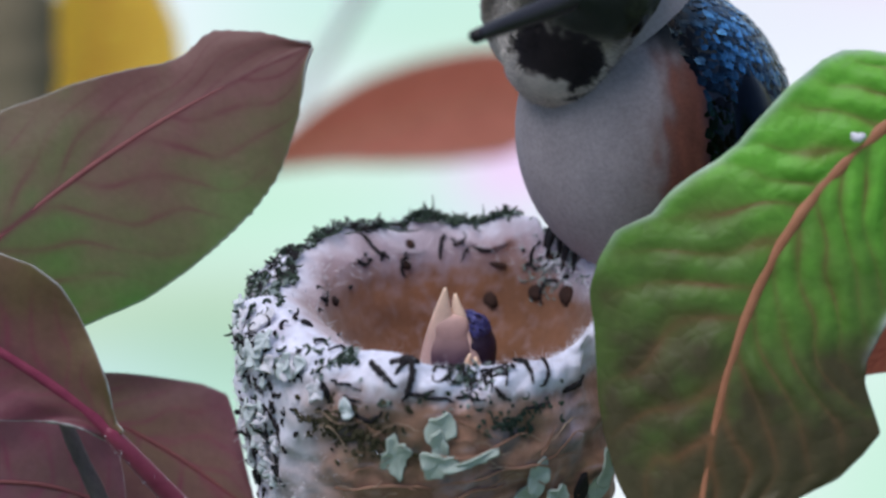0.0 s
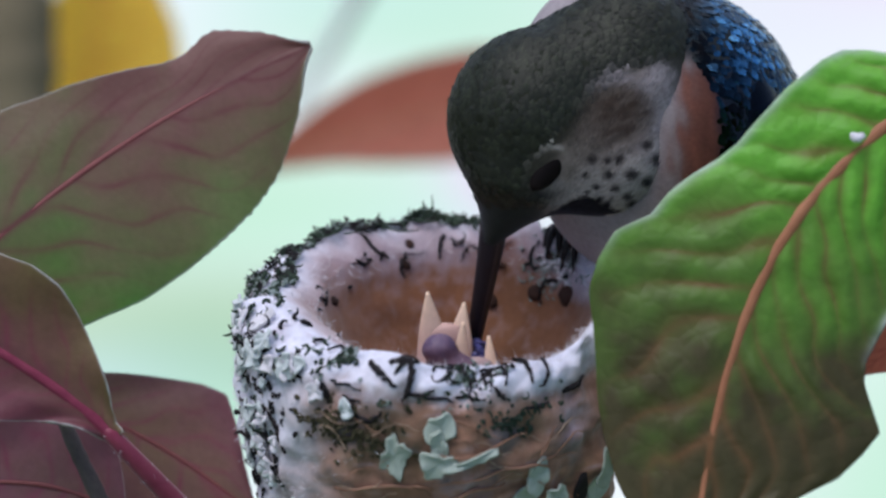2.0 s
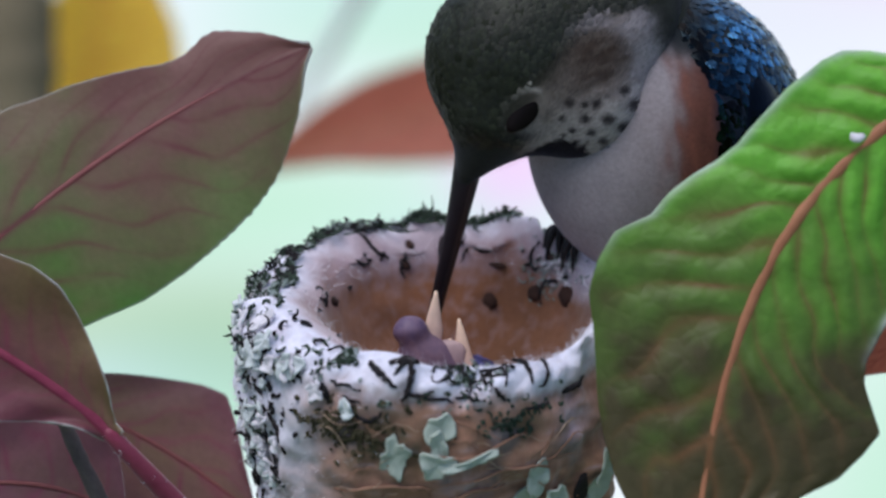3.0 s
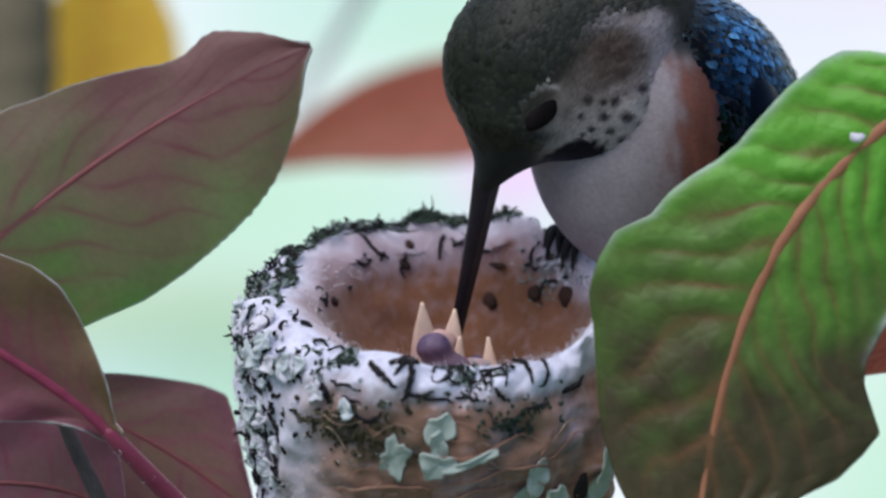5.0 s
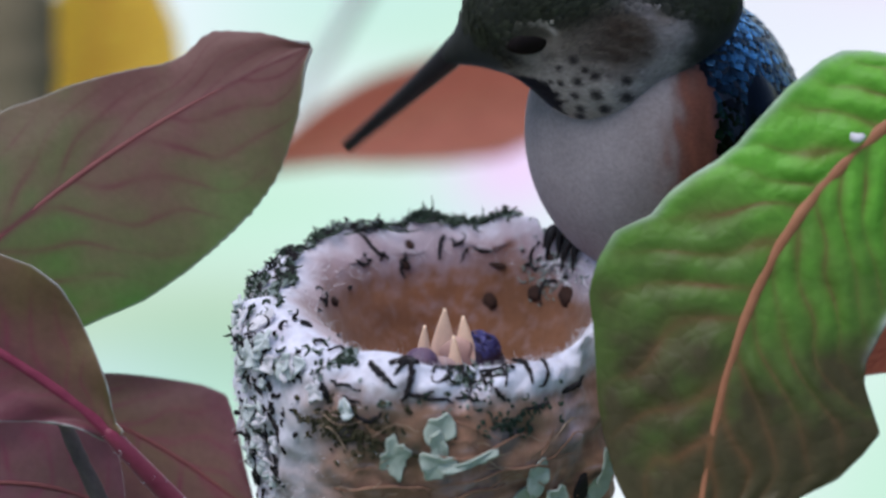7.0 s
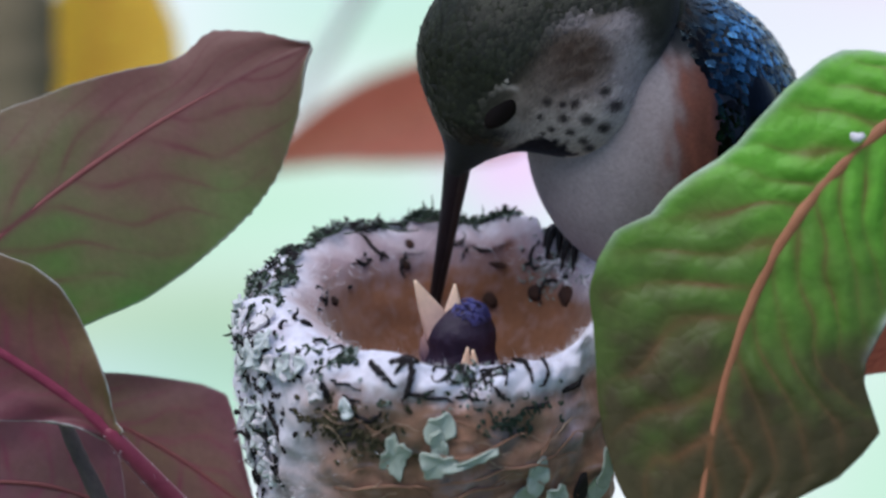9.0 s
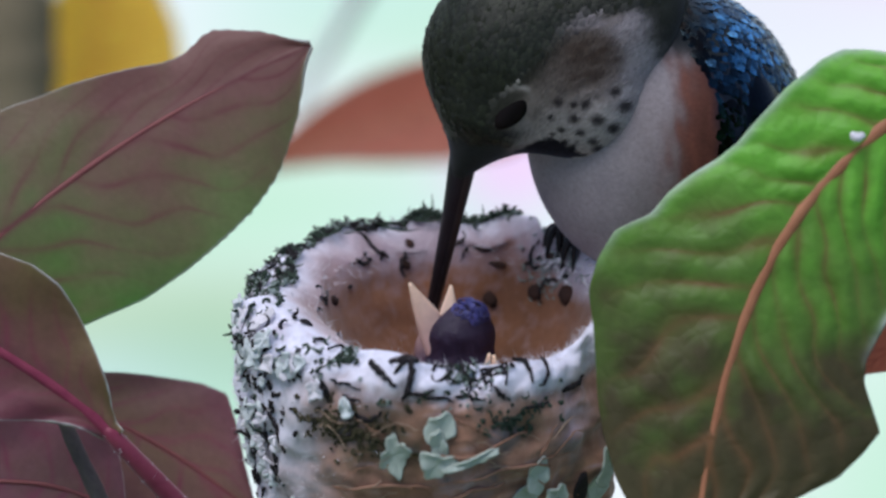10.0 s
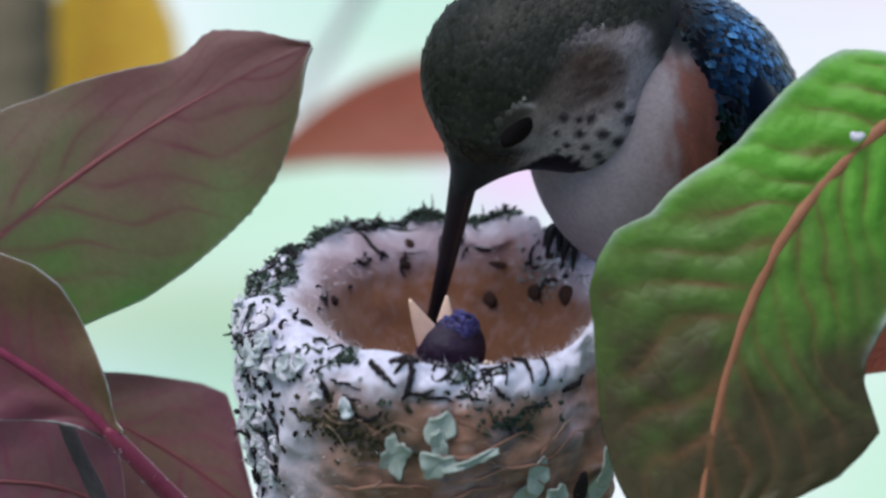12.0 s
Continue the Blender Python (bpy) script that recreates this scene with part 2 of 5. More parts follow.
# ---- leaves ----
def leaf(name, a, b, c, d, left, right, facing, mat, rib_mat, label, cup=0.1, wave=0.0, ribs=9, toothed=0.0, blush=(0.5, 0.5, 0.5), quilt=0.0,
         rib=(0.05, 0.015), stalk=None, stalk_mat=None, along=0.25, sweep=0.35, veins=1.0, edge=0.013, n=150, m=50, pale_to=9.0, haze=0.3, sunk=0.0):
    """A leaf along the curve a-b-c-d, base to point. left, right: its half widths in cm at even steps; facing: the way its face looks.
    cup bends the halves up, wave ripples the margin, quilt swells the cells between the side veins."""
    thing = empty(name, a, label, "leaf")
    sweep = sweep if isinstance(sweep, tuple) else (sweep, sweep)
    line = bezier(a, b, c, d, n)
    facing = Vector(facing).normalized()
    steps = np.linspace(0, 1, n)
    wl = np.interp(steps, np.linspace(0, 1, len(left)), left)
    wr = np.interp(steps, np.linspace(0, 1, len(right)), right)
    box = np.ones(3) / 3
    wl[1:-1], wr[1:-1] = np.convolve(wl, box, "valid"), np.convolve(wr, box, "valid")
    cols = np.linspace(-1, 1, 2 * m + 1)
    verts, vein, tint, rims = [], [], [], []
    for i, s in enumerate(steps):
        p = line[i]
        t = (line[min(i + 1, n - 1)] - line[max(i - 1, 0)]).normalized()
        side = t.cross(facing).normalized()
        up = side.cross(t).normalized()
        for v in cols:
            w = wr[i] if v > 0 else wl[i]
            tooth = 1 + toothed * s ** 4 * 1.8 * (1 + 1.6 * noise.noise(Vector((s * 40, 0, 1)))) * (abs((s * 38) % 1 - 0.5) * 2 - 0.5) * max(0, abs(v) - 0.9) * 10
            x = v * w * tooth
            phase = (s - (sweep[0] if v < 0 else sweep[1]) * abs(v) * 0.45 + 0.025 * noise.noise(Vector((s * 6, v * 3, ribs)))) * ribs + (0.4 if v > 0 else 0) + 0.35 * noise.noise(Vector((s * 9, 1 if v > 0 else 5, 2)))
            near = abs(phase - round(phase)) * 2
            line_width = 0.2 * (1 - 0.6 * abs(v)) + 0.03
            ve = math.exp(-(near / line_width) ** 2) * (1 - abs(v) ** 3) if abs(v) > 0.02 else 1
            cell = (1 - math.exp(-(near / 0.6) ** 2)) * quilt * min(1, abs(v) * 6) * (1 - abs(v) ** 4) * (0.75 + 0.9 * noise.noise(Vector((s * 7, v * 2.5, 11))))
            cell += quilt * 0.5 * noise.noise(Vector((s * 16, v * 5, 4)))
            wob = wave * math.sin(s * 17 + v * 2.5) * abs(v) ** 2 + wave * 0.6 * noise.noise(Vector((s * 5, v * 2, 3.7)))
            h = cup * w * abs(v) ** 1.7 + cell + wob
            shrink = 1 - 0.12 * min(1, abs(cup) * abs(v))
            verts.append(p + (side * x * shrink + up * h) * CM - a)
            ve *= 0.65 + 0.7 * noise.noise(Vector((s * 14, v * 4, 7.3)))
            halo = haze * veins * math.exp(-(near / 0.5) ** 2) * (1 - abs(v) ** 2) * (0.8 + 0.9 * noise.noise(Vector((s * 8, v * 3, 5))))
            vein.append(min(1, max(0, ve * veins * 0.85) + halo + (0.7 * math.exp(-(v / 0.03) ** 2))))
            # Pale hairy margins; the green leaf's also paints in backlight, ending at pale_to.
            rims.append(math.exp(-((1 - abs(v)) * w / edge) ** 2) * min(1, max(0, (pale_to - s) * 8)) * (0.8 + 0.5 * noise.noise(Vector((s * 25, v, 2)))))
            tint.append(float(np.interp(v, (-1, 0, 1), blush)) + along * (s - 0.5))
    wide = 2 * m + 1
    faces = [(i * wide + j, (i + 1) * wide + j, (i + 1) * wide + j + 1, i * wide + j + 1) for i in range(n - 1) for j in range(wide - 1)]
    blade = part("blade", mesh_of("blade", verts, faces, True, vein=vein, blush=tint, margin=rims), mat, thing)
    thick = blade.modifiers.new("thickness", "SOLIDIFY")
    thick.thickness, thick.offset = 0.00035, 0
    vs, fs = tube([p - a - facing * sunk * CM * (rib[0] * (1 - k * 3 / n) + rib[1] * k * 3 / n) for k, p in enumerate(line[::3])], [(rib[0] * (1 - s) + rib[1] * s) * min(1, 0.35 + 16 * s) * CM for s in np.linspace(0, 1, len(line[::3]))], 10)
    part("midrib", mesh_of("midrib", vs, fs), rib_mat, thing)
    if stalk:
        pts = bezier(*stalk[:4], 24)
        vs, fs = tube([p - a for p in pts], [(stalk[4] * (1 - s) + stalk[5] * s) * min(1, 0.3 + 9 * s) * CM for s in np.linspace(0, 1, 24)], 14)
        petiole = part("petiole", mesh_of("petiole", vs, fs), stalk_mat or rib_mat, thing)
        rng = random.Random(31)
        hv, hf = [], []
        for _ in range(70):
            k = rng.randrange(2, 24)
            w = Vector((rng.gauss(0, 1), rng.gauss(0, 1), rng.gauss(0, 1))).normalized()
            r = (stalk[4] * (1 - k / 23) + stalk[5] * k / 23) * CM
            root = pts[k] - a + (pts[k] - pts[k - 1]) * rng.random() + w * r * 0.9
            vs, fs = tube([root, root + w * rng.uniform(0.03, 0.08) * CM], [0.005 * CM, 0.002 * CM], 4)
            hf += [tuple(i + len(hv) for i in f) for f in fs]
            hv += vs
        tagged(part("stalk_fuzz", mesh_of("stalk_fuzz", hv, hf), DOWN, petiole, "fine pale hairs"), kind="stuff")
    return thing


leaf("green_purple_leaf", V(-6.408, -1.013, -1), V(-4.763, 0.665, -1), V(-3.448, 1.553, -1), V(-1.553, 2.388, -1),
     [1.61, 1.61, 1.61, 1.61, 1.61, 1.61, 1.57, 1.54, 1.51, 1.49, 1.46, 1.44, 1.40, 1.34, 1.30, 1.25, 1.21, 1.17, 1.11, 1.06, 1.02, 0.98, 0.93, 0.88, 0.83, 0.78, 0.73, 0.68, 0.62, 0.59, 0.58, 0.62, 0.68, 0.67, 0.58, 0.49, 0.40, 0.27, 0.14, 0.03], [1.00, 1.05, 1.11, 1.16, 1.21, 1.25, 1.29, 1.33, 1.36, 1.39, 1.42, 1.46, 1.50, 1.54, 1.58, 1.61, 1.64, 1.65, 1.65, 1.65, 1.65, 1.65, 1.64, 1.63, 1.62, 1.60, 1.58, 1.55, 1.51, 1.47, 1.41, 1.33, 1.26, 1.14, 1.00, 0.85, 0.68, 0.45, 0.20, 0.04],
     TOWARD + UP * 0.2, PURPLE_LEAF, MIDRIB_RED, "dull green leaf flushed purple, with toothed torn tip", cup=-0.06, wave=0.05, ribs=8, toothed=0.022,
     blush=(0.75, 0.8, 0.22), along=0.8, sunk=0.5, rib=(0.07, 0.02), sweep=0.9, veins=0.65, n=260)
leaf("maroon_leaf", V(-3.641, -2.093, 1), V(-3.973, -1.748, 1), V(-4.474, -1.310, 1), V(-6.291, -0.370, 1),
     [0.06, 0.11, 0.16, 0.23, 0.32, 0.45, 0.63, 0.79, 0.94, 0.71, 0.42, 0.00], [0.13, 0.13, 0.24, 0.38, 0.51, 0.66, 0.83, 0.98, 1.02, 0.95, 0.76, 0.00],
     TOWARD + RIGHT * 0.2, MAROON_LEAF, PETIOLE, "maroon and olive leaf with thick crimson midrib and stalk", cup=0.1, wave=0.05, ribs=7,
     blush=(1.1, 0.85, 0.25), sunk=0.5, rib=(0.1, 0.05), sweep=0.6, veins=0.4,
     stalk=(V(-3.778, -1.949, 1), V(-3.461, -2.283, 0.97), V(-3.095, -2.728, 0.6), V(-2.274, -3.654, 0), 0.086, 0.145), stalk_mat=PETIOLE)
leaf("dark_leaf", V(-4.609, -1.720, -1.4), V(-3.879, -1.986, -1.4), V(-3.015, -2.384, -1.4), V(-2.086, -3.248, -1.4),
     [0.35, 0.42, 0.50, 0.61, 0.72, 0.82, 0.92, 0.97, 0.71, 0.40, 0.14, 0.00], [0.49, 0.66, 0.82, 0.98, 1.13, 1.18, 1.16, 1.13, 1.09, 1.04, 0.59, 0.00],
     TOWARD + UP * 0.3, PLUM_LEAF, MIDRIB_RED, "dark purple leaf with olive tinge behind the nest", cup=-0.1, wave=0.04, ribs=6, blush=(0.8, 0.3, 1.0), rib=(0.03, 0.02), sweep=0.8, veins=0.55)
leaf("plum_leaf", V(-3.708, -3.089, -0.6), V(-4.327, -2.665, -0.6), V(-4.848, -2.600, -0.6), V(-6.152, -2.730, -0.6),
     [0.064, 0.578, 0.803, 0.803, 0.578, 0.032], [0.064, 0.706, 0.867, 0.867, 0.642, 0.032],
     TOWARD + UP * 0.2, PLUM_LEAF, MIDRIB_RED, "plum-coloured leaf low beside a grey stem", cup=0.1, wave=0.04, ribs=6, blush=(1.1, 0.75, 1.1), rib=(0.04, 0.02), veins=0.6)
leaf("bright_green_leaf", V(5.639, 1.976, 1.7), V(4.223, 0.991, 1.7), V(3.115, 0.129, 1.7), V(2.776, -3.010, 1.7),
     [0.64, 0.79, 0.95, 1.09, 1.22, 1.31, 1.36, 1.40, 1.43, 1.45, 1.47, 1.47, 1.47, 1.45, 1.44, 1.43, 1.42, 1.47, 1.63, 1.79, 1.65, 1.44, 0.95, 0.25], [0.58, 0.58, 0.54, 0.76, 0.96, 1.01, 1.02, 1.03, 1.02, 1.02, 1.02, 1.09, 1.23, 1.35, 1.42, 1.70, 1.75, 1.73, 1.56, 1.43, 1.32, 1.17, 0.98, 0.70],
     TOWARD + RIGHT * -0.1, GREEN_LEAF, MIDRIB_RUST, "bright green puckered leaf with rust-red midrib and backlit pale rim", cup=-0.1, wave=0.05, ribs=12, quilt=0.055, haze=0.5, sunk=0.6,
     blush=(0.5, 0.36, 0.22), along=1.65, rib=(0.115, 0.06), sweep=(0.75, 0.3), veins=0.65, edge=0.065, n=280, m=60, pale_to=0.72)
fleck = empty("down_fleck", V(4.472, 1.223, 1.95), "white fleck of plant down caught on a leaf midrib", "fleck")
fv, ff = blob([((0, 0, 0), (0.07, 0.06, 0.05)), ((0.05, 0.05, 0), (0.05, 0.04, 0.04)), ((-0.05, 0.02, 0.02), (0.03, 0.05, 0.04))], 0.03, (0, 0, 0), 3)
part("tuft", mesh_of("tuft", fv * CM, ff), DOWN, fleck)
leaf("rusty_leaf", V(6.027, -0.520, -1), V(5.632, -0.783, -1), V(5.303, -1.046, -1), V(4.842, -1.441, -1),
     [0.1, 0.35, 0.4, 0.3, 0.02], [0.1, 0.35, 0.4, 0.3, 0.02], TOWARD, RUST_LEAF, MIDRIB_RUST, "rust-brown leaf behind a green one", rib=(0.03, 0.01), n=60, m=16)


def stem(name, pts, r0, r1, label, mat):
    """A round stem with slight knots."""
    thing = empty(name, pts[0], label, "stem")
    line = bezier(*pts, 40)
    vs, fs = tube([p - pts[0] for p in line], [(r0 + (r1 - r0) * s) * CM * (1 + 0.06 * math.sin(s * 21) + 0.12 * math.exp(-((s - 0.5) / 0.03) ** 2)) for s in np.linspace(0, 1, 40)], 14)
    part("shaft", mesh_of("shaft", vs, fs), mat, thing)


stem("grey_stem", [V(-4.404, -1.655, 0.2), V(-4.244, -2.103, 0.2), V(-4.062, -2.492, 0.1), V(-3.672, -3.350, -0.2)], 0.075, 0.1, "grey-brown leafless stem among purple leaves", TWIG)

# ---- ground and support ----
# Added out of view; its green bounce lifts the undersides above.
def ground_sheet():
    n = 41
    xs = np.concatenate([-np.geomspace(400, 0.5, 20), [0], np.geomspace(0.5, 400, 20)])
    vs = [(x, y, -1.45 + 0.03 * noise.noise(Vector((x * 0.7, y * 0.7, 0)))) for y in xs for x in xs]
    fs = [(i * n + j, i * n + j + 1, (i + 1) * n + j + 1, (i + 1) * n + j) for i in range(n - 1) for j in range(n - 1)]
    tagged(part("ground", mesh_of("ground", vs, fs), LAWN), "unseen green garden lawn added far below the nest", "ground", kind="structure")


ground_sheet()
stem("nest_branch", [V(-9, -6.2, 0.5), V(-3, -4.6, 0.0), V(3, -3.9, -0.4), V(10, -3.4, -0.6)], 0.34, 0.26, "grey-brown branch that carries the nest", TWIG)

# ---- nest ----
nest = empty("nest", (0, 0, -0.03), "cup-shaped nest of white plant down, moss and lichen", "nest")
NZ = 0.03


def cup_point(s, a):
    """The cup's skin from outer foot (0) over the rim (0.6) to the middle of the floor (1), at the angle a: radius and height in cm."""
    outline = [(0, 1.55, -3.0), (0.12, 2.08, -2.4), (0.3, 2.27, -1.4), (0.45, 2.27, -0.6), (0.53, 2.17, -0.15), (0.6, 1.92, 0.05), (0.67, 1.66, -0.12),
               (0.75, 1.53, -0.5), (0.85, 1.3, -1.05), (0.93, 0.8, -1.45), (1, 0.0, -1.6)]
    xs = [o[0] for o in outline]
    return float(np.interp(s, xs, [o[1] for o in outline])), float(np.interp(s, xs, [o[2] for o in outline]))


def hollow_shift(s):
    """The hollow sits off the middle of the cup, in cm: the wall is thick on one side."""
    f = min(1, max(0, (s - 0.5) / 0.22))
    return 0.3 * f * f * (3 - 2 * f)


def lump_of(p, s):
    """Soft swellings of the felt, stronger on the outer wall and the rim."""
    return (noise.fractal(p * 1.6 + Vector((5, 2, 1)), 1.0, 2.1, 2) * 0.11 + noise.noise(p * 3.6 + Vector((2, 8, 4))) * 0.07) * (0.3 if s > 0.68 else 1.0)


def rim_lift(a):
    """The rim is higher at the back and dips at the front."""
    a = a % math.tau
    swell = 0.24 * math.exp(-((a - 4.32) / 0.22) ** 2) + 0.07 * math.exp(-((a - 4.8) / 0.25) ** 2)
    return swell + 0.10 * math.sin(a) + 0.05 * math.sin(2 * a + 1) + 0.05 * math.sin(5 * a + 2) + 0.1 * math.exp(-((a - 5.76) / 0.4) ** 2)


def nest_skin():
    na, ns = 420, 150
    S = np.linspace(0, 1, ns)
    raw = np.array([cup_point(s, 0) for s in S])
    box = np.ones(7) / 7
    for col in (0, 1):
        raw[3:-3, col] = np.convolve(raw[:, col], box, "valid")
    verts, cols = [], []
    white, pinkish, lining, brown, dark = (np.array(c) for c in ((0.79, 0.78, 0.88), (0.5, 0.4, 0.46), (0.27, 0.118, 0.062), (0.36, 0.19, 0.125), (0.07, 0.055, 0.03)))
    olive, ruddy = np.array((0.11, 0.085, 0.045)), np.array((0.42, 0.17, 0.09))
    for i, s in enumerate(S):
        for j in range(na):
            a = j / na * math.tau
            r, z = raw[i]
            near = math.exp(-((s - 0.6) / 0.13) ** 2)
            d = Vector((math.cos(a), math.sin(a), 0))
            p0 = Vector((d.x * r, d.y * r, z))
            lump = lump_of(p0, s) + noise.fractal(p0 * 6, 0.9, 2.0, 3) * (0.025 if s < 0.66 else 0.004)
            r2 = r + lump * min(1, r)
            z2 = z + rim_lift(a) * math.exp(-((s - 0.6) / 0.3) ** 2) + lump * near * 0.9
            verts.append(((d.x * r2 + hollow_shift(s)) * CM, d.y * r2 * CM, z2 * CM + NZ))
            n1 = noise.fractal(p0 * 1.6 + Vector((1, 7, 3)), 0.9, 2.0, 3)
            n2 = noise.fractal(p0 * 7 + Vector((3, 1, 9)), 0.9, 2.0, 3)
            if s > 0.6:
                f = min(1, max(0, (s - 0.645 + 0.03 * max(0, -d.x) + 0.02 * abs(d.y) - 0.05 * math.exp(-((a - 0.6) / 0.35) ** 2)) / 0.07 + n2 * 0.14 + n1 * 0.2))
                c = white * (1 - f) + (lining * (1 + 0.35 * noise.noise(p0 * 1.1 + Vector((4, 2, 6))) - 0.15 * min(1, max(0, (d.x + 0.1) * 1.5)) * np.array((1, 0.6, 0.5)))) * f
                # Pink between down and lining; mauve added at the back paints in its shade.
                back = max(0, d.y)
                g = max(0, 1 - abs(s - 0.68) / (0.07 + 0.03 * back)) * (0.6 + 0.4 * n1)
                g = min(0.9, max(0, g * (0.6 + 0.3 * back) + 0.35 * back * n2 + 0.4 * back * min(1, max(0, (s - 0.605) / 0.02)) * (1 - min(1, max(0, (s - 0.7) / 0.04)))))
                c = c * (1 - g) + pinkish * g
                stain = math.exp(-(((a - 1.3) / 0.2) ** 2 + ((s - 0.69) / 0.03) ** 2)) * (0.7 + n2)
                c = c + (ruddy * 0.7 - c) * min(0.8, max(0, stain))
            else:
                front = 1 / (1 + math.exp(-(d.x + 0.68 + 0.2 * n1) * 12))
                low = 1 / (1 + math.exp((z + 0.27 + 0.16 * n1 + 0.1 * n2) * 20))
                f = front * low
                left = 1 - front
                n3 = noise.noise(Vector((p0.x * 2.5, p0.y * 2.5, p0.z * 13)))
                c = white * (1 - f) + (brown * (1 + 0.35 * n2 + 0.45 * n3)) * f
                x = p0.x
                o = 0.9 * math.exp(-(((x + 0.65) / 0.6) ** 2 + ((z + 0.82) / 0.34) ** 2)) + 0.8 * math.exp(-(((x - 0.85) / 0.35) ** 2 + ((z + 0.65) / 0.16) ** 2))
                o = min(1, max(0, o * (1 + 0.9 * n2 + 0.5 * n3))) * front
                c = c * (1 - o) + olive * (1 + 0.4 * n2) * o
                u = math.exp(-(((x + 0.1) / 0.9) ** 2 + ((z + 1.6) / 0.25) ** 2)) * front * (0.7 + 0.8 * n3)
                u = min(1, max(0, u))
                c = c * (1 - 0.6 * u) + ruddy * 0.6 * u
                w = math.exp(-(((x - 1.55) / 0.2) ** 2 + ((z + 0.75) / 0.3) ** 2)) + 0.5 * math.exp(-(((x - 0.3) / 0.25) ** 2 + ((z + 1.25) / 0.15) ** 2)) + max(0, n1 - 0.25) * 1.3 + max(0, n3 - 0.35) * 1.2
                w = min(0.8, max(0, w * (0.8 + 0.9 * n2)))
                c = c * (1 - w) + pinkish * w
                g = min(1, max(0, n1 * 1.6 - 0.35 + n2 * 0.7)) * min(1, max(0, (0.52 - s) * 8)) * (1 - 0.6 * left)
                c = c * (1 - 0.8 * g) + dark * 0.8 * g
            cols.append(c)
    faces = [(i * na + j, i * na + (j + 1) % na, (i + 1) * na + (j + 1) % na, (i + 1) * na + j) for i in range(ns - 1) for j in range(na)]
    faces.append(tuple(range(na - 1, -1, -1)))
    return mesh_of("cup", verts, faces, True, pattern=np.clip(np.array(cols), 0.005, 0.95))


part("cup", nest_skin(), NEST, nest, "felted white down cup with rust-brown lining")


def on_skin(angle, z, outer=True):
    """A place on the nest's smooth skin, and the way it faces, at an angle in degrees and a height in cm; the inner side where not outer."""
    a = radians(angle)
    S = np.linspace(0, 0.6, 80) if outer else np.linspace(1, 0.6, 80)
    zs = np.array([cup_point(s, a)[1] for s in S]) + rim_lift(a)
    s = S[int(np.argmin(np.abs(zs - z)))]
    r, h = cup_point(s, a)
    r0, h0 = cup_point(max(0, s - 0.02), a)
    r1, h1 = cup_point(min(1, s + 0.02), a)
    d = Vector((math.cos(a), math.sin(a), 0))
    n = (d * (h1 - h0) + Vector((0, 0, -(r1 - r0)))).normalized()
    p0 = Vector((d.x * r, d.y * r, h))
    lump = lump_of(p0, s)
    p = d * (r + lump) + Vector((hollow_shift(s), 0, h + rim_lift(a) * math.exp(-((s - 0.6) / 0.3) ** 2) + lump * 0.9 * math.exp(-((s - 0.6) / 0.13) ** 2)))
    return p * CM + Vector((0, 0, NZ)), n


def sprig(rng, p, n, length, thick, curl):
    """A curled bit of moss rooted at p and standing off along n."""
    d = (n * rng.uniform(-0.1, 0.5 if length < 0.2 else 0.1) + Vector((rng.gauss(0, 1), rng.gauss(0, 1), rng.gauss(0, 0.45)))).normalized()
    d = (d - n * d.dot(n) * rng.uniform(0.6 if length < 0.2 else 0.9, 0.97)).normalized()
    axis = (n + Vector((rng.gauss(0, 0.35), rng.gauss(0, 0.35), rng.gauss(0, 0.35)))).normalized()
    pts = [p + n * thick * CM * 0.6]
    bend = Matrix.Rotation(curl * rng.choice((-1, 1)) * rng.uniform(0.4, 1.5) / 6, 3, axis)
    for _ in range(6):
        pts.append(pts[-1] + d * length / 6 * CM)
        d = bend @ d
    return tube(pts, [thick * CM * f for f in (0.8, 1.1, 1, 0.9, 0.75, 0.55, 0.3)], 5)


def tuft(name, spots, count, length, thick, curl, mat, seed, label=""):
    """Bits strewn over spots: (angle, height, spread in degrees, spread in cm, outer)."""
    rng = random.Random(seed)
    verts, faces = [], []
    for k in range(count):
        a, z, da, dz, outer = spots[k % len(spots)]
        p, n = on_skin(a + rng.gauss(0, da), z + rng.gauss(0, dz), outer)
        vs, fs = sprig(rng, p, n, length * rng.uniform(0.5, 1.4), thick * rng.uniform(0.7, 1.3), curl)
        o = len(verts)
        verts += vs
        faces += [tuple(i + o for i in f) for f in fs]
    return part(name, mesh_of(name, verts, faces), mat, nest, label)


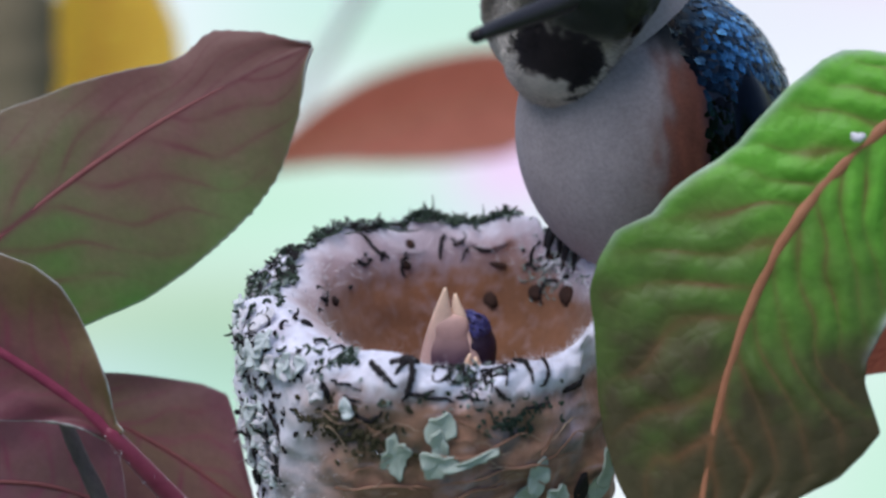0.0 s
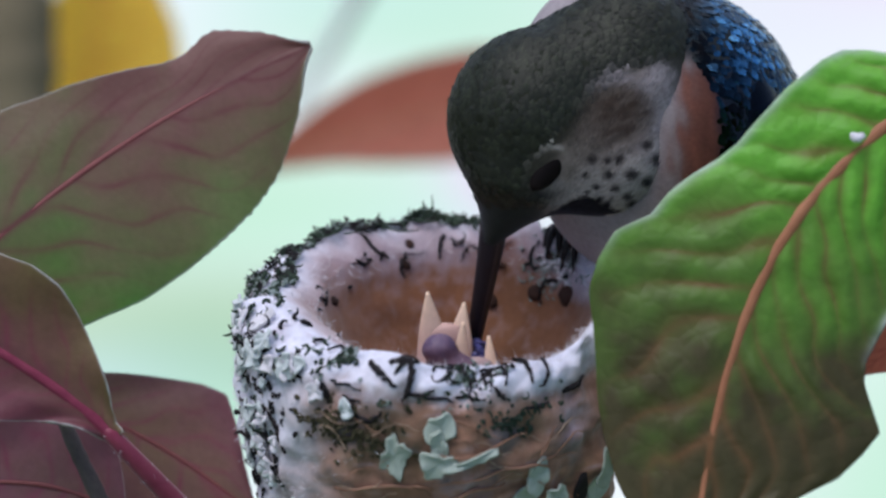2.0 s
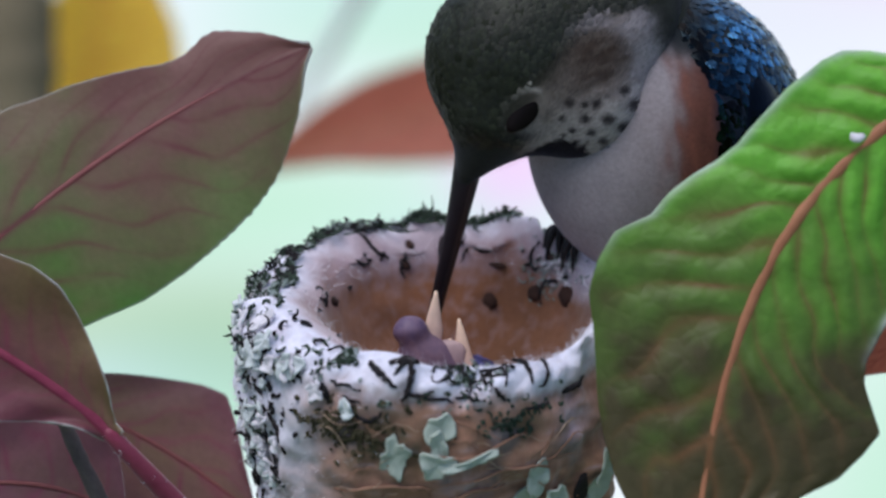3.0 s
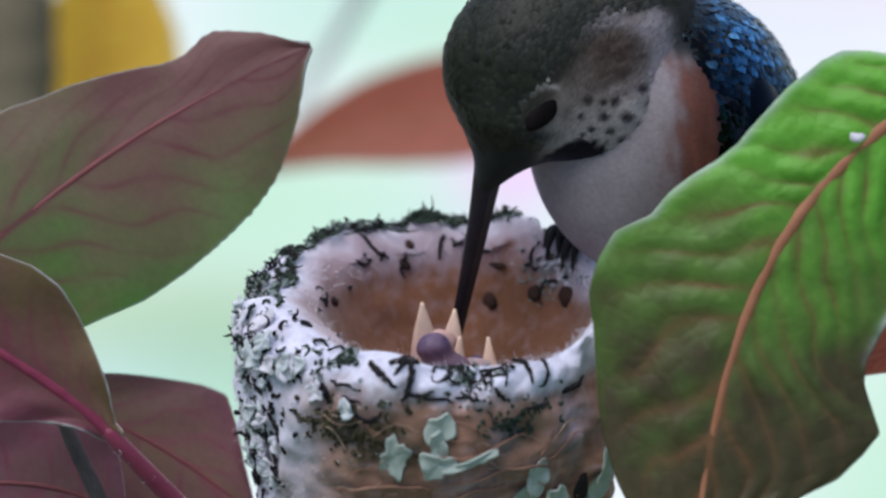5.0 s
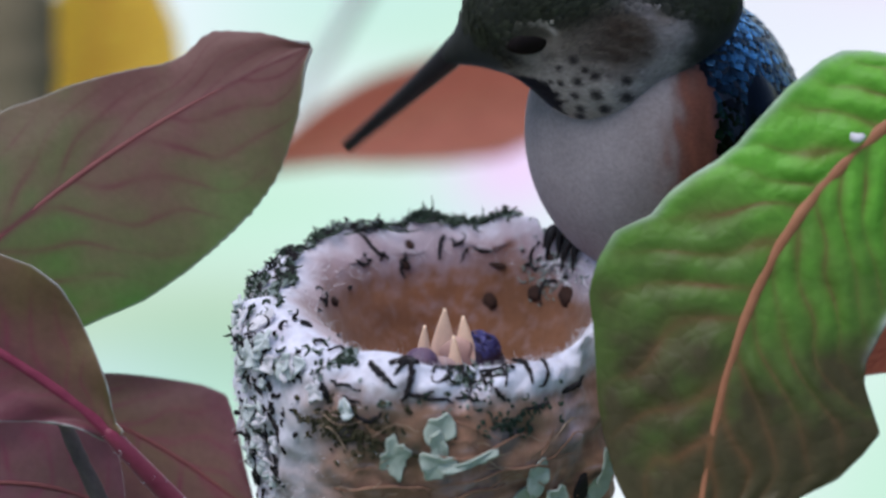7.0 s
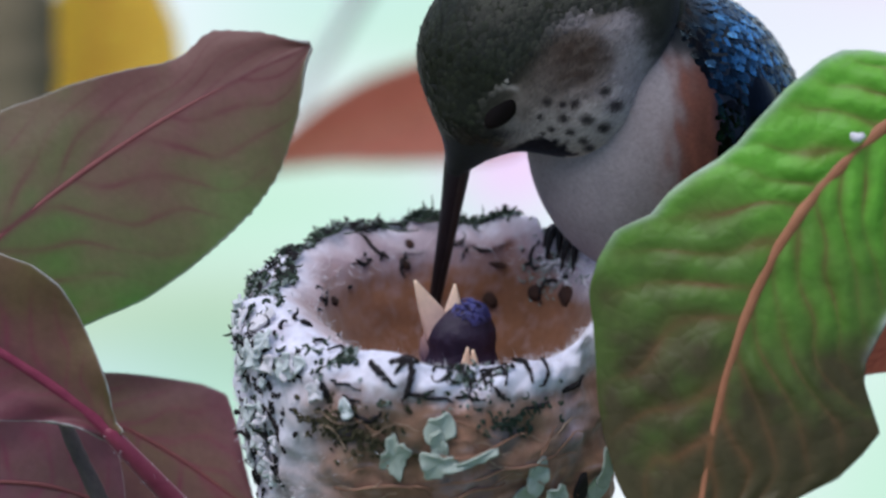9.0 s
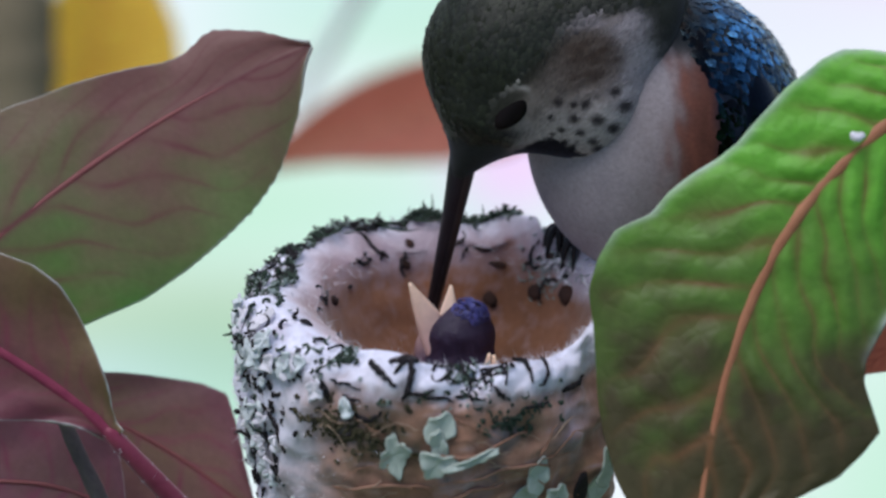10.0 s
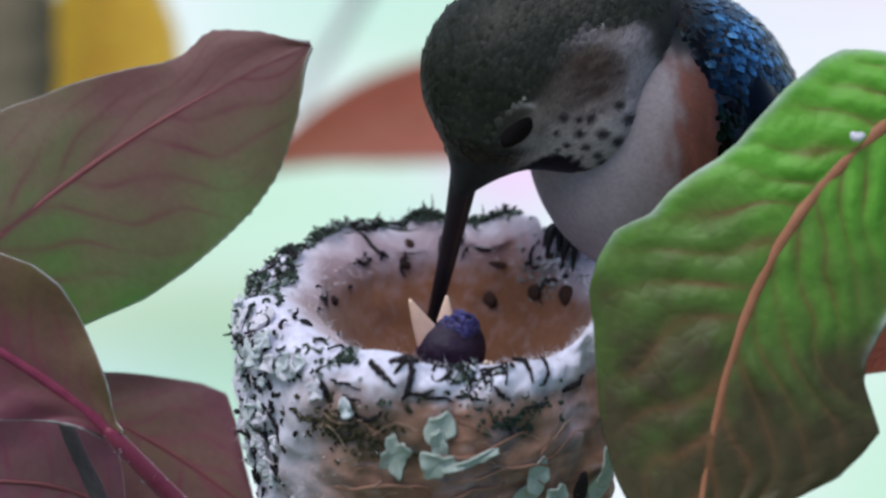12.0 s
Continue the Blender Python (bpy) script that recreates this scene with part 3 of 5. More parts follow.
for k, (a, z, da, dz, count, size) in enumerate([
        (122, 0.1, 8, 0.04, 60, 0.2), (93, 0.16, 6, 0.05, 80, 0.17), (76, 0.12, 7, 0.04, 46, 0.18), (142, 0.05, 8, 0.1, 60, 0.18), (158, -0.02, 7, 0.16, 75, 0.17), (170, -0.1, 6, 0.2, 70, 0.17),
        (186, -0.15, 6, 0.22, 60, 0.15), (196, -0.55, 4, 0.15, 30, 0.2), (206, -0.25, 8, 0.1, 30, 0.16), (226, -0.12, 6, 0.08, 22, 0.13), (237.5, 0.0, 2, 0.04, 24, 0.12),
        (277, -0.06, 2, 0.05, 16, 0.13), (284, -0.1, 3, 0.05, 20, 0.12), (272, -0.34, 14, 0.05, 10, 0.13), (245, -0.68, 8, 0.16, 170, 0.12), (293, -0.6, 6, 0.1, 60, 0.11), (200, -1.3, 4, 0.4, 22, 0.3), (210, -1.0, 6, 0.4, 20, 0.22)]):
    if 60 < a < 290 and z > -0.5:
        tuft("moss_tuft", [(a, z, da * 1.3, dz * 1.2, True)], count * 2 // 3, size * 0.8, 0.014, 6.0, GREY_MOSS, 420 + k)
        count = count * 3 // 2
    tuft("moss_tuft", [(a, z, da, dz, True)], count, size, 0.018 if size < 0.24 else 0.026, 6.0, OLIVE_MOSS if z < -0.6 and 230 < a < 300 else MOSS if k % 4 else BARK, 20 + k)
tuft("moss_tuft", [(120, -0.1, 30, 0.1, False), (72, -0.15, 20, 0.1, False), (46, -0.25, 8, 0.18, False), (165, -0.2, 15, 0.1, False)], 26, 0.13, 0.016, 3.5, BARK, 60)
tuft("moss_tuft", [(44, -0.08, 7, 0.1, False), (50, -0.3, 6, 0.15, False)], 110, 0.12, 0.01, 2.5, GREY_MOSS, 63)
tuft("down_tuft", [(43, -0.12, 6, 0.1, False), (38, 0.0, 6, 0.06, True)], 110, 0.13, 0.016, 2.0, DOWN, 65, "loose pale down")
tuft("moss_tuft", [(44, 0.0, 7, 0.06, True), (46, -0.2, 7, 0.12, False)], 16, 0.14, 0.018, 4.0, BARK, 64)

tuft("moss_tuft", [(203, -0.6, 8, 0.35, True), (212, -1.2, 8, 0.45, True), (195, -1.3, 5, 0.5, True), (222, -0.5, 7, 0.25, True)], 60, 0.2, 0.022, 5.0, BARK, 62)
tuft("moss_twig", [(126, 0.14, 4, 0.02, True), (112, 0.16, 4, 0.02, True), (84, 0.16, 6, 0.02, True), (100, 0.14, 5, 0.02, True)], 14, 0.5, 0.019, 2.2, MOSS, 61, "bent dark twig bits")


def curl(angle, z, length, lean, bend, thick, mat=MOSS, outer=True):
    """A bold dark strand of moss lying on the felt: it starts at an angle and height, heads off at a lean in degrees and bends by so many degrees a centimetre."""
    pts, a, h, way = [], angle, z, radians(lean)
    for i in range(15):
        p, n = on_skin(a, h, outer)
        pts.append(p + n * CM * (0.012 + 0.012 * math.sin(i * 1.3 + angle)))
        step = length / 14
        a += math.cos(way) * step * 28.6
        h += math.sin(way) * step
        way += radians(bend) * step
    vs, fs = tube(pts, [thick * CM * (0.55 + 0.6 * math.sin(math.pi * min(1, i / 14 + 0.1)) + 0.2 * math.sin(i * 2.1 + angle)) for i in range(15)], 6)
    part("moss_strand", mesh_of("moss_strand", vs, fs), mat, nest)


for a, z, length, lean, bend, thick in (
        (-113, 0.05, 0.48, -25, -20, 0.036), (-106, 0.02, 0.26, -5, 20, 0.038), (-101, 0.0, 0.34, -35, -280, 0.036), (-104, 0.04, 0.18, 15, 0, 0.024), (-103, -0.08, 0.2, 60, 40, 0.026),
        (-93.5, -0.06, 0.62, 95, -560, 0.021), (-89, -0.05, 0.5, 80, -640, 0.017), (-86, -0.12, 0.4, 60, -500, 0.017), (-80, -0.06, 0.36, 30, -420, 0.018), (-76, -0.08, 0.34, 40, -460, 0.018),
        (-68.5, -0.03, 0.36, 0, -260, 0.026), (-57.5, -0.06, 0.32, -40, -420, 0.02), (-114, -0.4, 0.44, -75, 340, 0.026), (-124, -0.27, 0.17, -60, 0, 0.038), (-122, -0.21, 0.36, 2, -10, 0.018),
        (-99, -0.26, 0.3, 5, 40, 0.022), (-92, -0.3, 0.26, 10, -60, 0.02), (-84, -0.24, 0.3, -20, 60, 0.02), (-73, -0.2, 0.22, -60, 120, 0.022), (-130, -0.02, 0.34, 60, -600, 0.018),
        (-137, -0.1, 0.3, -80, 200, 0.022), (-143.5, -0.86, 0.34, -50, -40, 0.03), (-147, -1.1, 0.4, -70, 60, 0.026), (-141, -1.35, 0.3, -60, -80, 0.026), (-163.5, -1.6, 0.5, -88, 20, 0.045), (-157, -1.3, 0.3, -80, 30, 0.03),
        (-117, -0.33, 0.2, -20, 100, 0.018), (-64, -0.5, 0.3, 0, -20, 0.022), (-48, -0.45, 0.3, 10, 30, 0.03)):
    curl(a, z, length, lean, bend, thick, BARK)
for a, length, lean, bend in ((128, 0.5, -8, 40), (118, 0.35, 20, -260), (108, 0.55, -6, 30), (97, 0.4, 30, 420), (90, 0.35, 10, -380), (83, 0.5, 0, 60), (102, 0.3, -30, 500), (142, 0.45, 5, 200), (75, 0.4, -5, 30), (136, 0.3, 40, -400)):
    curl(a, 0.05 + 0.1 * math.sin(radians(a)), length, 180 + lean, bend, 0.018)
for a, z, length, bend in ((122, -0.12, 0.35, 500), (114, -0.22, 0.3, -450), (132, -0.15, 0.28, 420), (95, -0.1, 0.25, -300), (76, -0.12, 0.3, 120), (54, -0.25, 0.4, 500), (48, -0.35, 0.35, -400), (164, -0.25, 0.3, 300)):
    curl(a, z, length, -20, bend, 0.02, BARK, False)


def plant_down(count, seed):
    """Fine white hairs standing off the rim and the pale side."""
    rng = random.Random(seed)
    verts, faces = [], []
    for _ in range(count):
        where = rng.random()
        if where < 0.5:
            a, z, outer = rng.uniform(0, 360), rng.gauss(-0.1, 0.12), True
        elif where < 0.7:
            a, z, outer = rng.uniform(0, 360), rng.uniform(-0.25, 0.0), False
        else:
            a, z, outer = rng.gauss(205, 20), rng.uniform(-2.2, -0.2), True
        p, n = on_skin(a, z, outer)
        d = (n * 0.6 + Vector((rng.gauss(0, 0.7), rng.gauss(0, 0.7), rng.gauss(0, 0.7)))).normalized()
        side = d.orthogonal().normalized() * rng.uniform(0.002, 0.0035) * CM
        ln = rng.uniform(0.03, 0.13) * CM
        bend = Vector((rng.gauss(0, 0.5), rng.gauss(0, 0.5), rng.gauss(0, 0.5))) * ln * 0.5
        k = len(verts)
        verts += [p - side, p + side, p + d * ln * 0.6 + side * 0.8, p + d * ln * 0.6 - side * 0.8, p + d * ln + bend]
        faces += [(k, k + 1, k + 2, k + 3), (k + 3, k + 2, k + 4)]
    return tagged(part("plant_down", mesh_of("plant_down", verts, faces), DOWN, nest, "fine white fuzz"), kind="stuff")


plant_down(4000, 5)


def flake(angle, z, wide, high, lobes, seed, mat=LICHEN, tilt=0.0, name="lichen_flake"):
    """A lobed crust standing a little off the nest's wall."""
    rng = random.Random(seed)
    p, n = on_skin(angle, z)
    up = (Vector((0, 0, 1)) - n * n.z).normalized()
    up = Matrix.Rotation(radians(tilt), 3, n) @ up
    side = up.cross(n)
    rings, steps = 7, 44
    ph = [rng.uniform(0, 6.28) for _ in range(3)]
    verts = []
    for i in range(rings + 1):
        for j in range(steps):
            t = j / steps * math.tau
            edge = 1 + 0.2 * math.sin(lobes * t + ph[0]) + 0.07 * math.sin((lobes * 2 + 1) * t + ph[1]) + 0.035 * math.sin(9 * t + ph[2])
            r = i / rings * edge
            h = 0.03 + 0.03 * (i / rings) ** 2 * (1 + math.sin(3 * t + ph[1])) + 0.012 * noise.noise(Vector((r * 4 * math.cos(t), r * 4 * math.sin(t), seed)))
            h -= (r * math.cos(t) * wide) ** 2 / 4.4
            verts.append(p + (side * r * math.cos(t) * wide + up * r * math.sin(t) * high + n * h) * CM)
    faces = [(i * steps + j, i * steps + (j + 1) % steps, (i + 1) * steps + (j + 1) % steps, (i + 1) * steps + j) for i in range(rings) for j in range(steps)]
    ob = part(name, mesh_of(name, verts, faces), mat, nest)
    thick = ob.modifiers.new("thickness", "SOLIDIFY")
    thick.thickness, thick.offset = 0.0003, -1
    return ob


for k, (a, z, w, h, lobes, tilt) in enumerate([
        (-88.5, -0.6, 0.13, 0.17, 2, 5), (-88.8, -0.82, 0.09, 0.16, 2, 0), (-89.5, -1.02, 0.17, 0.13, 3, 0), (-80, -0.96, 0.26, 0.05, 2, 16), (-101, -0.97, 0.13, 0.2, 4, -5), (-60, -1.42, 0.13, 0.17, 2, 0),
        (-63, -1.68, 0.2, 0.12, 3, 20), (-54, -1.7, 0.1, 0.14, 2, 20), (-38, -1.45, 0.14, 0.2, 3, -10), (-36, -1.85, 0.16, 0.2, 3, 10)]):
    flake(a, z, w * 1.2, h * 1.2, lobes, 100 + k, LICHEN, tilt)
rng = random.Random(8)
for k in range(40):
    flake(rng.gauss(207, 15), rng.uniform(-1.9, 0.0) * rng.uniform(0.4, 1), rng.uniform(0.05, 0.12), rng.uniform(0.07, 0.17), rng.choice((2, 3, 4)), 200 + k, PALE_LICHEN if k % 3 else DOWN, rng.uniform(-60, 60))


def bark_chip(angle, z, wide, high, seed, outer=False):
    """A dark crumb of bark pressed into the felt."""
    rng = random.Random(seed)
    p, n = on_skin(angle, z, outer)
    up = (Vector((0, 0, 1)) - n * n.z).normalized()
    side = up.cross(n)
    cv, cf = blob([((0, 0, 0), (wide, high, 0.035)), ((wide * 0.4, -high * 0.5, 0.01), (wide * 0.6, high * 0.6, 0.03))], 0.03, (0, 0, 0), 3)
    cv = cv * (1 + 0.25 * jitter(cv, 9, seed))[:, None]
    m = Matrix((side, up, n)).transposed()
    part("bark_chip", mesh_of("bark_chip", [p + (m @ Vector(v)) * CM for v in cv], cf), BARK if outer else CRUMB, nest)


for k, (a, z, w, h) in enumerate([(76, -0.67, 0.085, 0.1), (54, -0.5, 0.1, 0.1), (37, -0.42, 0.12, 0.13), (114, -0.3, 0.05, 0.06), (109, -0.08, 0.05, 0.06), (50, -0.1, 0.07, 0.07), (74, -0.3, 0.12, 0.03), (160, -0.35, 0.05, 0.06)]):
    bark_chip(a, z, w, h, 300 + k)
for k, (a, z, w, h) in enumerate([(-170, -0.80, 0.1, 0.12), (-154, -1.77, 0.07, 0.16), (-44, -1.74, 0.12, 0.24)]):
    bark_chip(a, z, w, h, 330 + k, True)


def fibre(rng, a, z, length, lean, thick, name="fibre", mat=FIBRE):
    """A strand of grass lying over the wall."""
    pts = []
    for i in range(9):
        s = i / 8 - 0.5
        p, n = on_skin(a + s * length * math.cos(lean) * 25.5, z + s * length * math.sin(lean) + 0.05 * math.sin(s * 5 + a))
        pts.append(p + n * CM * (0.03 + 0.09 * abs(s) * rng.random()))
    vs, fs = tube(pts, [thick * CM * (1 - 0.5 * abs(i / 4 - 1)) for i in range(9)], 6)
    part(name, mesh_of(name, vs, fs), mat, nest)


for k in range(22):
    fibre(rng, rng.uniform(238, 312), rng.uniform(-1.6, -0.45), rng.uniform(0.3, 0.8), rng.uniform(-0.6, 0.6), rng.uniform(0.006, 0.012), "fibre", FIBRE if k % 2 else RED_FIBRE)
for a, z, ln, lean, th in ((-80, -1.44, 0.8, 0.25, 0.03), (-58, -0.95, 0.4, 1.0, 0.014), (-94, -1.40, 0.3, -0.7, 0.02), (-111, -1.14, 0.5, 0.6, 0.01), (-76, -0.86, 1.0, 0.08, 0.02), (-105, -1.35, 1.1, 0.05, 0.028), (-68, -1.22, 0.9, -0.1, 0.024)):
    fibre(rng, a, z, ln, lean, th, "fibre", RED_FIBRE)

# ---- hummingbird ----
FEET = V(1.428, 0.106, -1.2)
bird = empty("hummingbird", FEET, "hummingbird with dark green crown, spotted throat and blue back", "bird")
PIVOT = V(1.652, 2.201, -0.2)


def shaded(points, rule):
    return np.clip(np.array([rule(*p) for p in points]), 0.003, 0.95)


def soft(edge, width):
    return 1 / (1 + math.exp(-max(-40, min(40, edge / width))))


GREEN, ASH, CHEEK, RUFOUS, INK, BLUE = (np.array(c) for c in ((0.019, 0.0215, 0.0125), (0.33, 0.288, 0.295), (0.055, 0.037, 0.027), (0.13, 0.046, 0.03), (0.016, 0.012, 0.0125), (0.006, 0.012, 0.024)))


PALE = np.array((0.45, 0.4, 0.36))
UMBER, CREAM, MAUVE = (np.array(c) for c in ((0.17, 0.135, 0.112), (0.5, 0.43, 0.4), (0.38, 0.335, 0.35)))
SPOTS = [(0.26, -0.44, 0.06), (0.14, -0.62, 0.06), (0.40, -0.62, 0.075), (0.7, -0.46, 0.08), (0.58, -0.72, 0.07), (0.22, -0.78, 0.05), (0.36, -0.88, 0.055), (0.42, -0.98, 0.06),
         (0.05, -0.9, 0.04), (-0.05, -0.44, 0.06), (0.0, -0.76, 0.04), (0.12, -0.45, 0.045), (-0.12, -0.62, 0.04), (-0.1, -0.82, 0.03), (0.58, -0.3, 0.06)]


def head_colour(x, y, z):
    """Crown dark green, cheek grey-brown, throat pale with rows of dark spots, ink-dark chin patch. Centimetres from the pivot."""
    n = noise.noise(Vector((x, y, z)) * 5)
    edge = x - np.interp(y, (-1.5, -1.15, -0.83, -0.6, -0.26, 0.1, 0.3, 0.55, 0.75), (-0.15, -0.45, -0.52, -0.58, -0.4, -0.08, 0.1, 0.46, 1.2)) + 0.06 * n
    hair = noise.noise(Vector((x * 3 + y * 2, y * 14 - x * 6, z * 6)))
    edge += 0.07 * hair
    lower = soft(-y - 0.55 + 0.45 * x + 0.1 * n, 0.12)
    pale = UMBER * (1 - lower) + CREAM * lower
    nape = soft(x - 0.66 + 0.12 * hair + 0.15 * max(0, y), 0.09)
    pale = pale * (1 - nape) + MAUVE * nape
    c = GREEN * (1 - soft(edge, 0.06)) + pale * soft(edge, 0.06)
    arc = math.exp(-((math.hypot((x - 0.28) / 0.44, (y - 0.05) / 0.38) - 1.05) / 0.2) ** 2) * soft(x + 0.8 * y - 0.4, 0.12)
    arc = min(1, max(0, arc * (0.8 + 0.9 * hair)))
    c = c * (1 - 0.85 * arc) + MAUVE * 0.85 * arc
    ear = min(1, 0.95 * math.exp(-(((x - 0.28) / 0.42) ** 2 + ((y - 0.02 - 0.1 * x) / 0.36) ** 2) ** 2) * (0.82 + 0.6 * hair))
    c = c * (1 - ear) + CHEEK * ear
    behind = soft(x - float(np.interp(y, (-0.5, -0.1, 0.3, 0.7), (1.7, 1.12, 0.9, 0.72))) + 0.1 * hair, 0.06)
    c = c * (1 - behind) + GREEN * behind
    lore = math.exp(-(((x + 0.62 - 0.2 * (y + 0.8)) / 0.2) ** 2 + ((y + 0.86) / 0.07) ** 2))
    c = c * (1 - 0.85 * lore) + INK * 0.85 * lore
    ux, uy = x + 0.57, y + 0.55
    major, minor = 0.6 * ux + 0.8 * uy, 0.8 * ux - 0.6 * uy
    round_eye = math.hypot(minor / 0.2, major / 0.31)
    ring = math.exp(-((round_eye - 0.96) / 0.1) ** 2) * soft(0.03 - minor, 0.03) * (0.15 + 0.75 * soft(major - 0.1, 0.04)) * (0.8 + 0.5 * hair)
    c = c * (1 - 0.85 * ring) + PALE * 0.85 * ring
    streak = 0.8 * soft(math.sin((x * 0.5 - y) * 26 + n * 2), 0.3) * math.exp(-(((x - 0.4) / 0.5) ** 2 + ((y + 0.25) / 0.22) ** 2))
    c = c * (1 - 0.5 * streak) + INK * 0.5 * streak
    if z > -0.2:
        for sx, sy, size in SPOTS:
            q = math.exp(-(((x - sx) / (size * 1.15)) ** 2 + ((y - sy) / size) ** 2) ** 2)
            c = c * (1 - 0.93 * q) + INK * 0.93 * q
    patch = soft(1 - ((x + 0.12) / 0.42) ** 2 - ((y + 1.04 - 0.15 * x) / 0.22) ** 2 - ((z - 0.1) / 0.75) ** 2 + 0.45 * n + 0.5 * noise.noise(Vector((x, y, z)) * 11), 0.06)
    c = c * (1 - patch) + INK * patch
    return c * (1 + 0.12 * n)


head_prims = [((-0.61, -0.06, 0.0), (1.06, 1.06, 0.92)), ((-0.87, -0.74, 0.2), (-1.16, -1.42, 0.0), 0.545, 0.11),
              ((0.13, -0.42, 0.1), (0.8, 0.74, 0.66)), ((0.2, 0.28, -0.12), (1.0, 0.82, 0.78)), ((0.3, 0.7, -0.3), (0.95, 0.72, 0.7))]
hv, hf = blob(head_prims, 0.26, (-0.45, -0.1, 0), 6)
head = part("head", mesh_of("head", hv * CM, hf, True, pattern=shaded(hv, head_colour)), PLUMAGE, bird, "dark green head with spotted pale throat")
bill_line = bezier(Vector((-1.10, -1.15, 0.03)), Vector((-1.19, -1.8, -0.16)), Vector((-1.30, -2.4, -0.5)), Vector((-1.45, -3.24, -0.86)), 30)
for name, side, thick, mat in (("upper_bill", -0.022, 1.0, BILL), ("lower_bill", 0.035, 0.78, LOWER_BILL)):
    vs, fs = tube([(p + Vector((side * (1 - 0.6 * k / 29), 0, 0.02 if side > 0 else 0))) * CM for k, p in enumerate(bill_line)],
                  [(0.03 * (1 - s) ** 3 + 0.138 * (1 - 0.48 * s)) * thick * CM for s in np.linspace(0, 1, 30)], 14)
    part(name, mesh_of(name, vs, fs), mat, head, "long straight black bill half")
EYE_AT = (-0.55, -0.55, 0.785)
ev, ef = blob([((0, 0, 0), (0.15, 0.24, 0.055)), ((0, 0.17, 0), (0.055, 0.12, 0.04)), ((0, -0.17, 0), (0.055, 0.12, 0.04))], 0.1, (0, 0, 0), 4)
ev = ev @ np.array(Matrix.Rotation(radians(36), 3, 'Z'))
part("eye", mesh_of("eye", (ev + np.array(EYE_AT)) * CM, ef), EYE_MAT, head, "glossy black eye")


def back_edge(y):
    """Where the dark back begins, to the right of the flank."""
    return float(np.interp(y, (-1.5, -0.8, -0.2, 0.4, 0.75, 1.4), (0.74, 0.62, 0.56, 0.5, 0.34, 0.05)))


def torso_colour(x, y, z):
    n = noise.noise(Vector((x, y, z)) * 4)
    wisp = noise.noise(Vector((x * 9 + y * 2, y * 3 - x * 2, z * 6)))
    back = x - back_edge(y) + 0.06 * n + 0.05 * wisp
    flank = soft(back + np.interp(y, (-1.2, 0, 0.75), (0.6, 0.5, 0.26)) + 0.1 * wisp, 0.06) * soft(0.82 - y + 0.1 * wisp, 0.06)
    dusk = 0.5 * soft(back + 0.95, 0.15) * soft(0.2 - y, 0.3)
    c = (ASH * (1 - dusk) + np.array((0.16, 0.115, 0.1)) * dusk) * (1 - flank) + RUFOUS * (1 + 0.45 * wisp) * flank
    b = soft(back, 0.03)
    c = c * (1 - b) + BLUE * b
    nape = soft(y - 0.74 + 0.05 * n, 0.05) * soft(x - float(np.interp(y, (0.75, 0.95, 1.2), (0.2, -0.1, -0.4))) + 0.12 * wisp, 0.07)
    return (c * (1 - nape) + (GREEN + BLUE) * 0.5 * nape) * (1 + 0.12 * n)


TORSO = V(2.531, 1.383, -0.85)
tv, tf = blob([((0, 0, 0), (1.57, 1.73, 1.3)), ((0.2, 0.15, -0.3), (1.4, 1.35, 1.0)), ((0.6, -1.2, -0.3), (0.9, 1.1, 0.8))], 0.4, (0, 0, 0), 6)
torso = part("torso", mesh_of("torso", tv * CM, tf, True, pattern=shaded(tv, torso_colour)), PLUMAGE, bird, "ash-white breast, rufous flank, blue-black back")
def neck_colour(x, y, z):
    """Pale like the breast below, dark green-black above and behind."""
    n = noise.noise(Vector((x, y, z)) * 4)
    dark = soft(x - float(np.interp(y, (-0.6, -0.2, 0.2, 0.6, 0.9), (1.2, 0.68, 0.45, 0.25, -0.3))) + 0.1 * n, 0.07)
    return (ASH * (1 - dark) + GREEN * dark) * (1 + 0.12 * n)


nv, nf = blob([((0, 0, 0), (1.02, 1.15, 0.88)), ((-0.3, 0.15, 0.05), (1.0, 1.08, 0.9))], 0.3, (0, 0, 0), 5)
NECK = V(2.127, 2.3, -0.68)
neck = part("neck", mesh_of("neck", nv * CM, nf, True, pattern=shaded(nv, neck_colour)), PLUMAGE, bird)


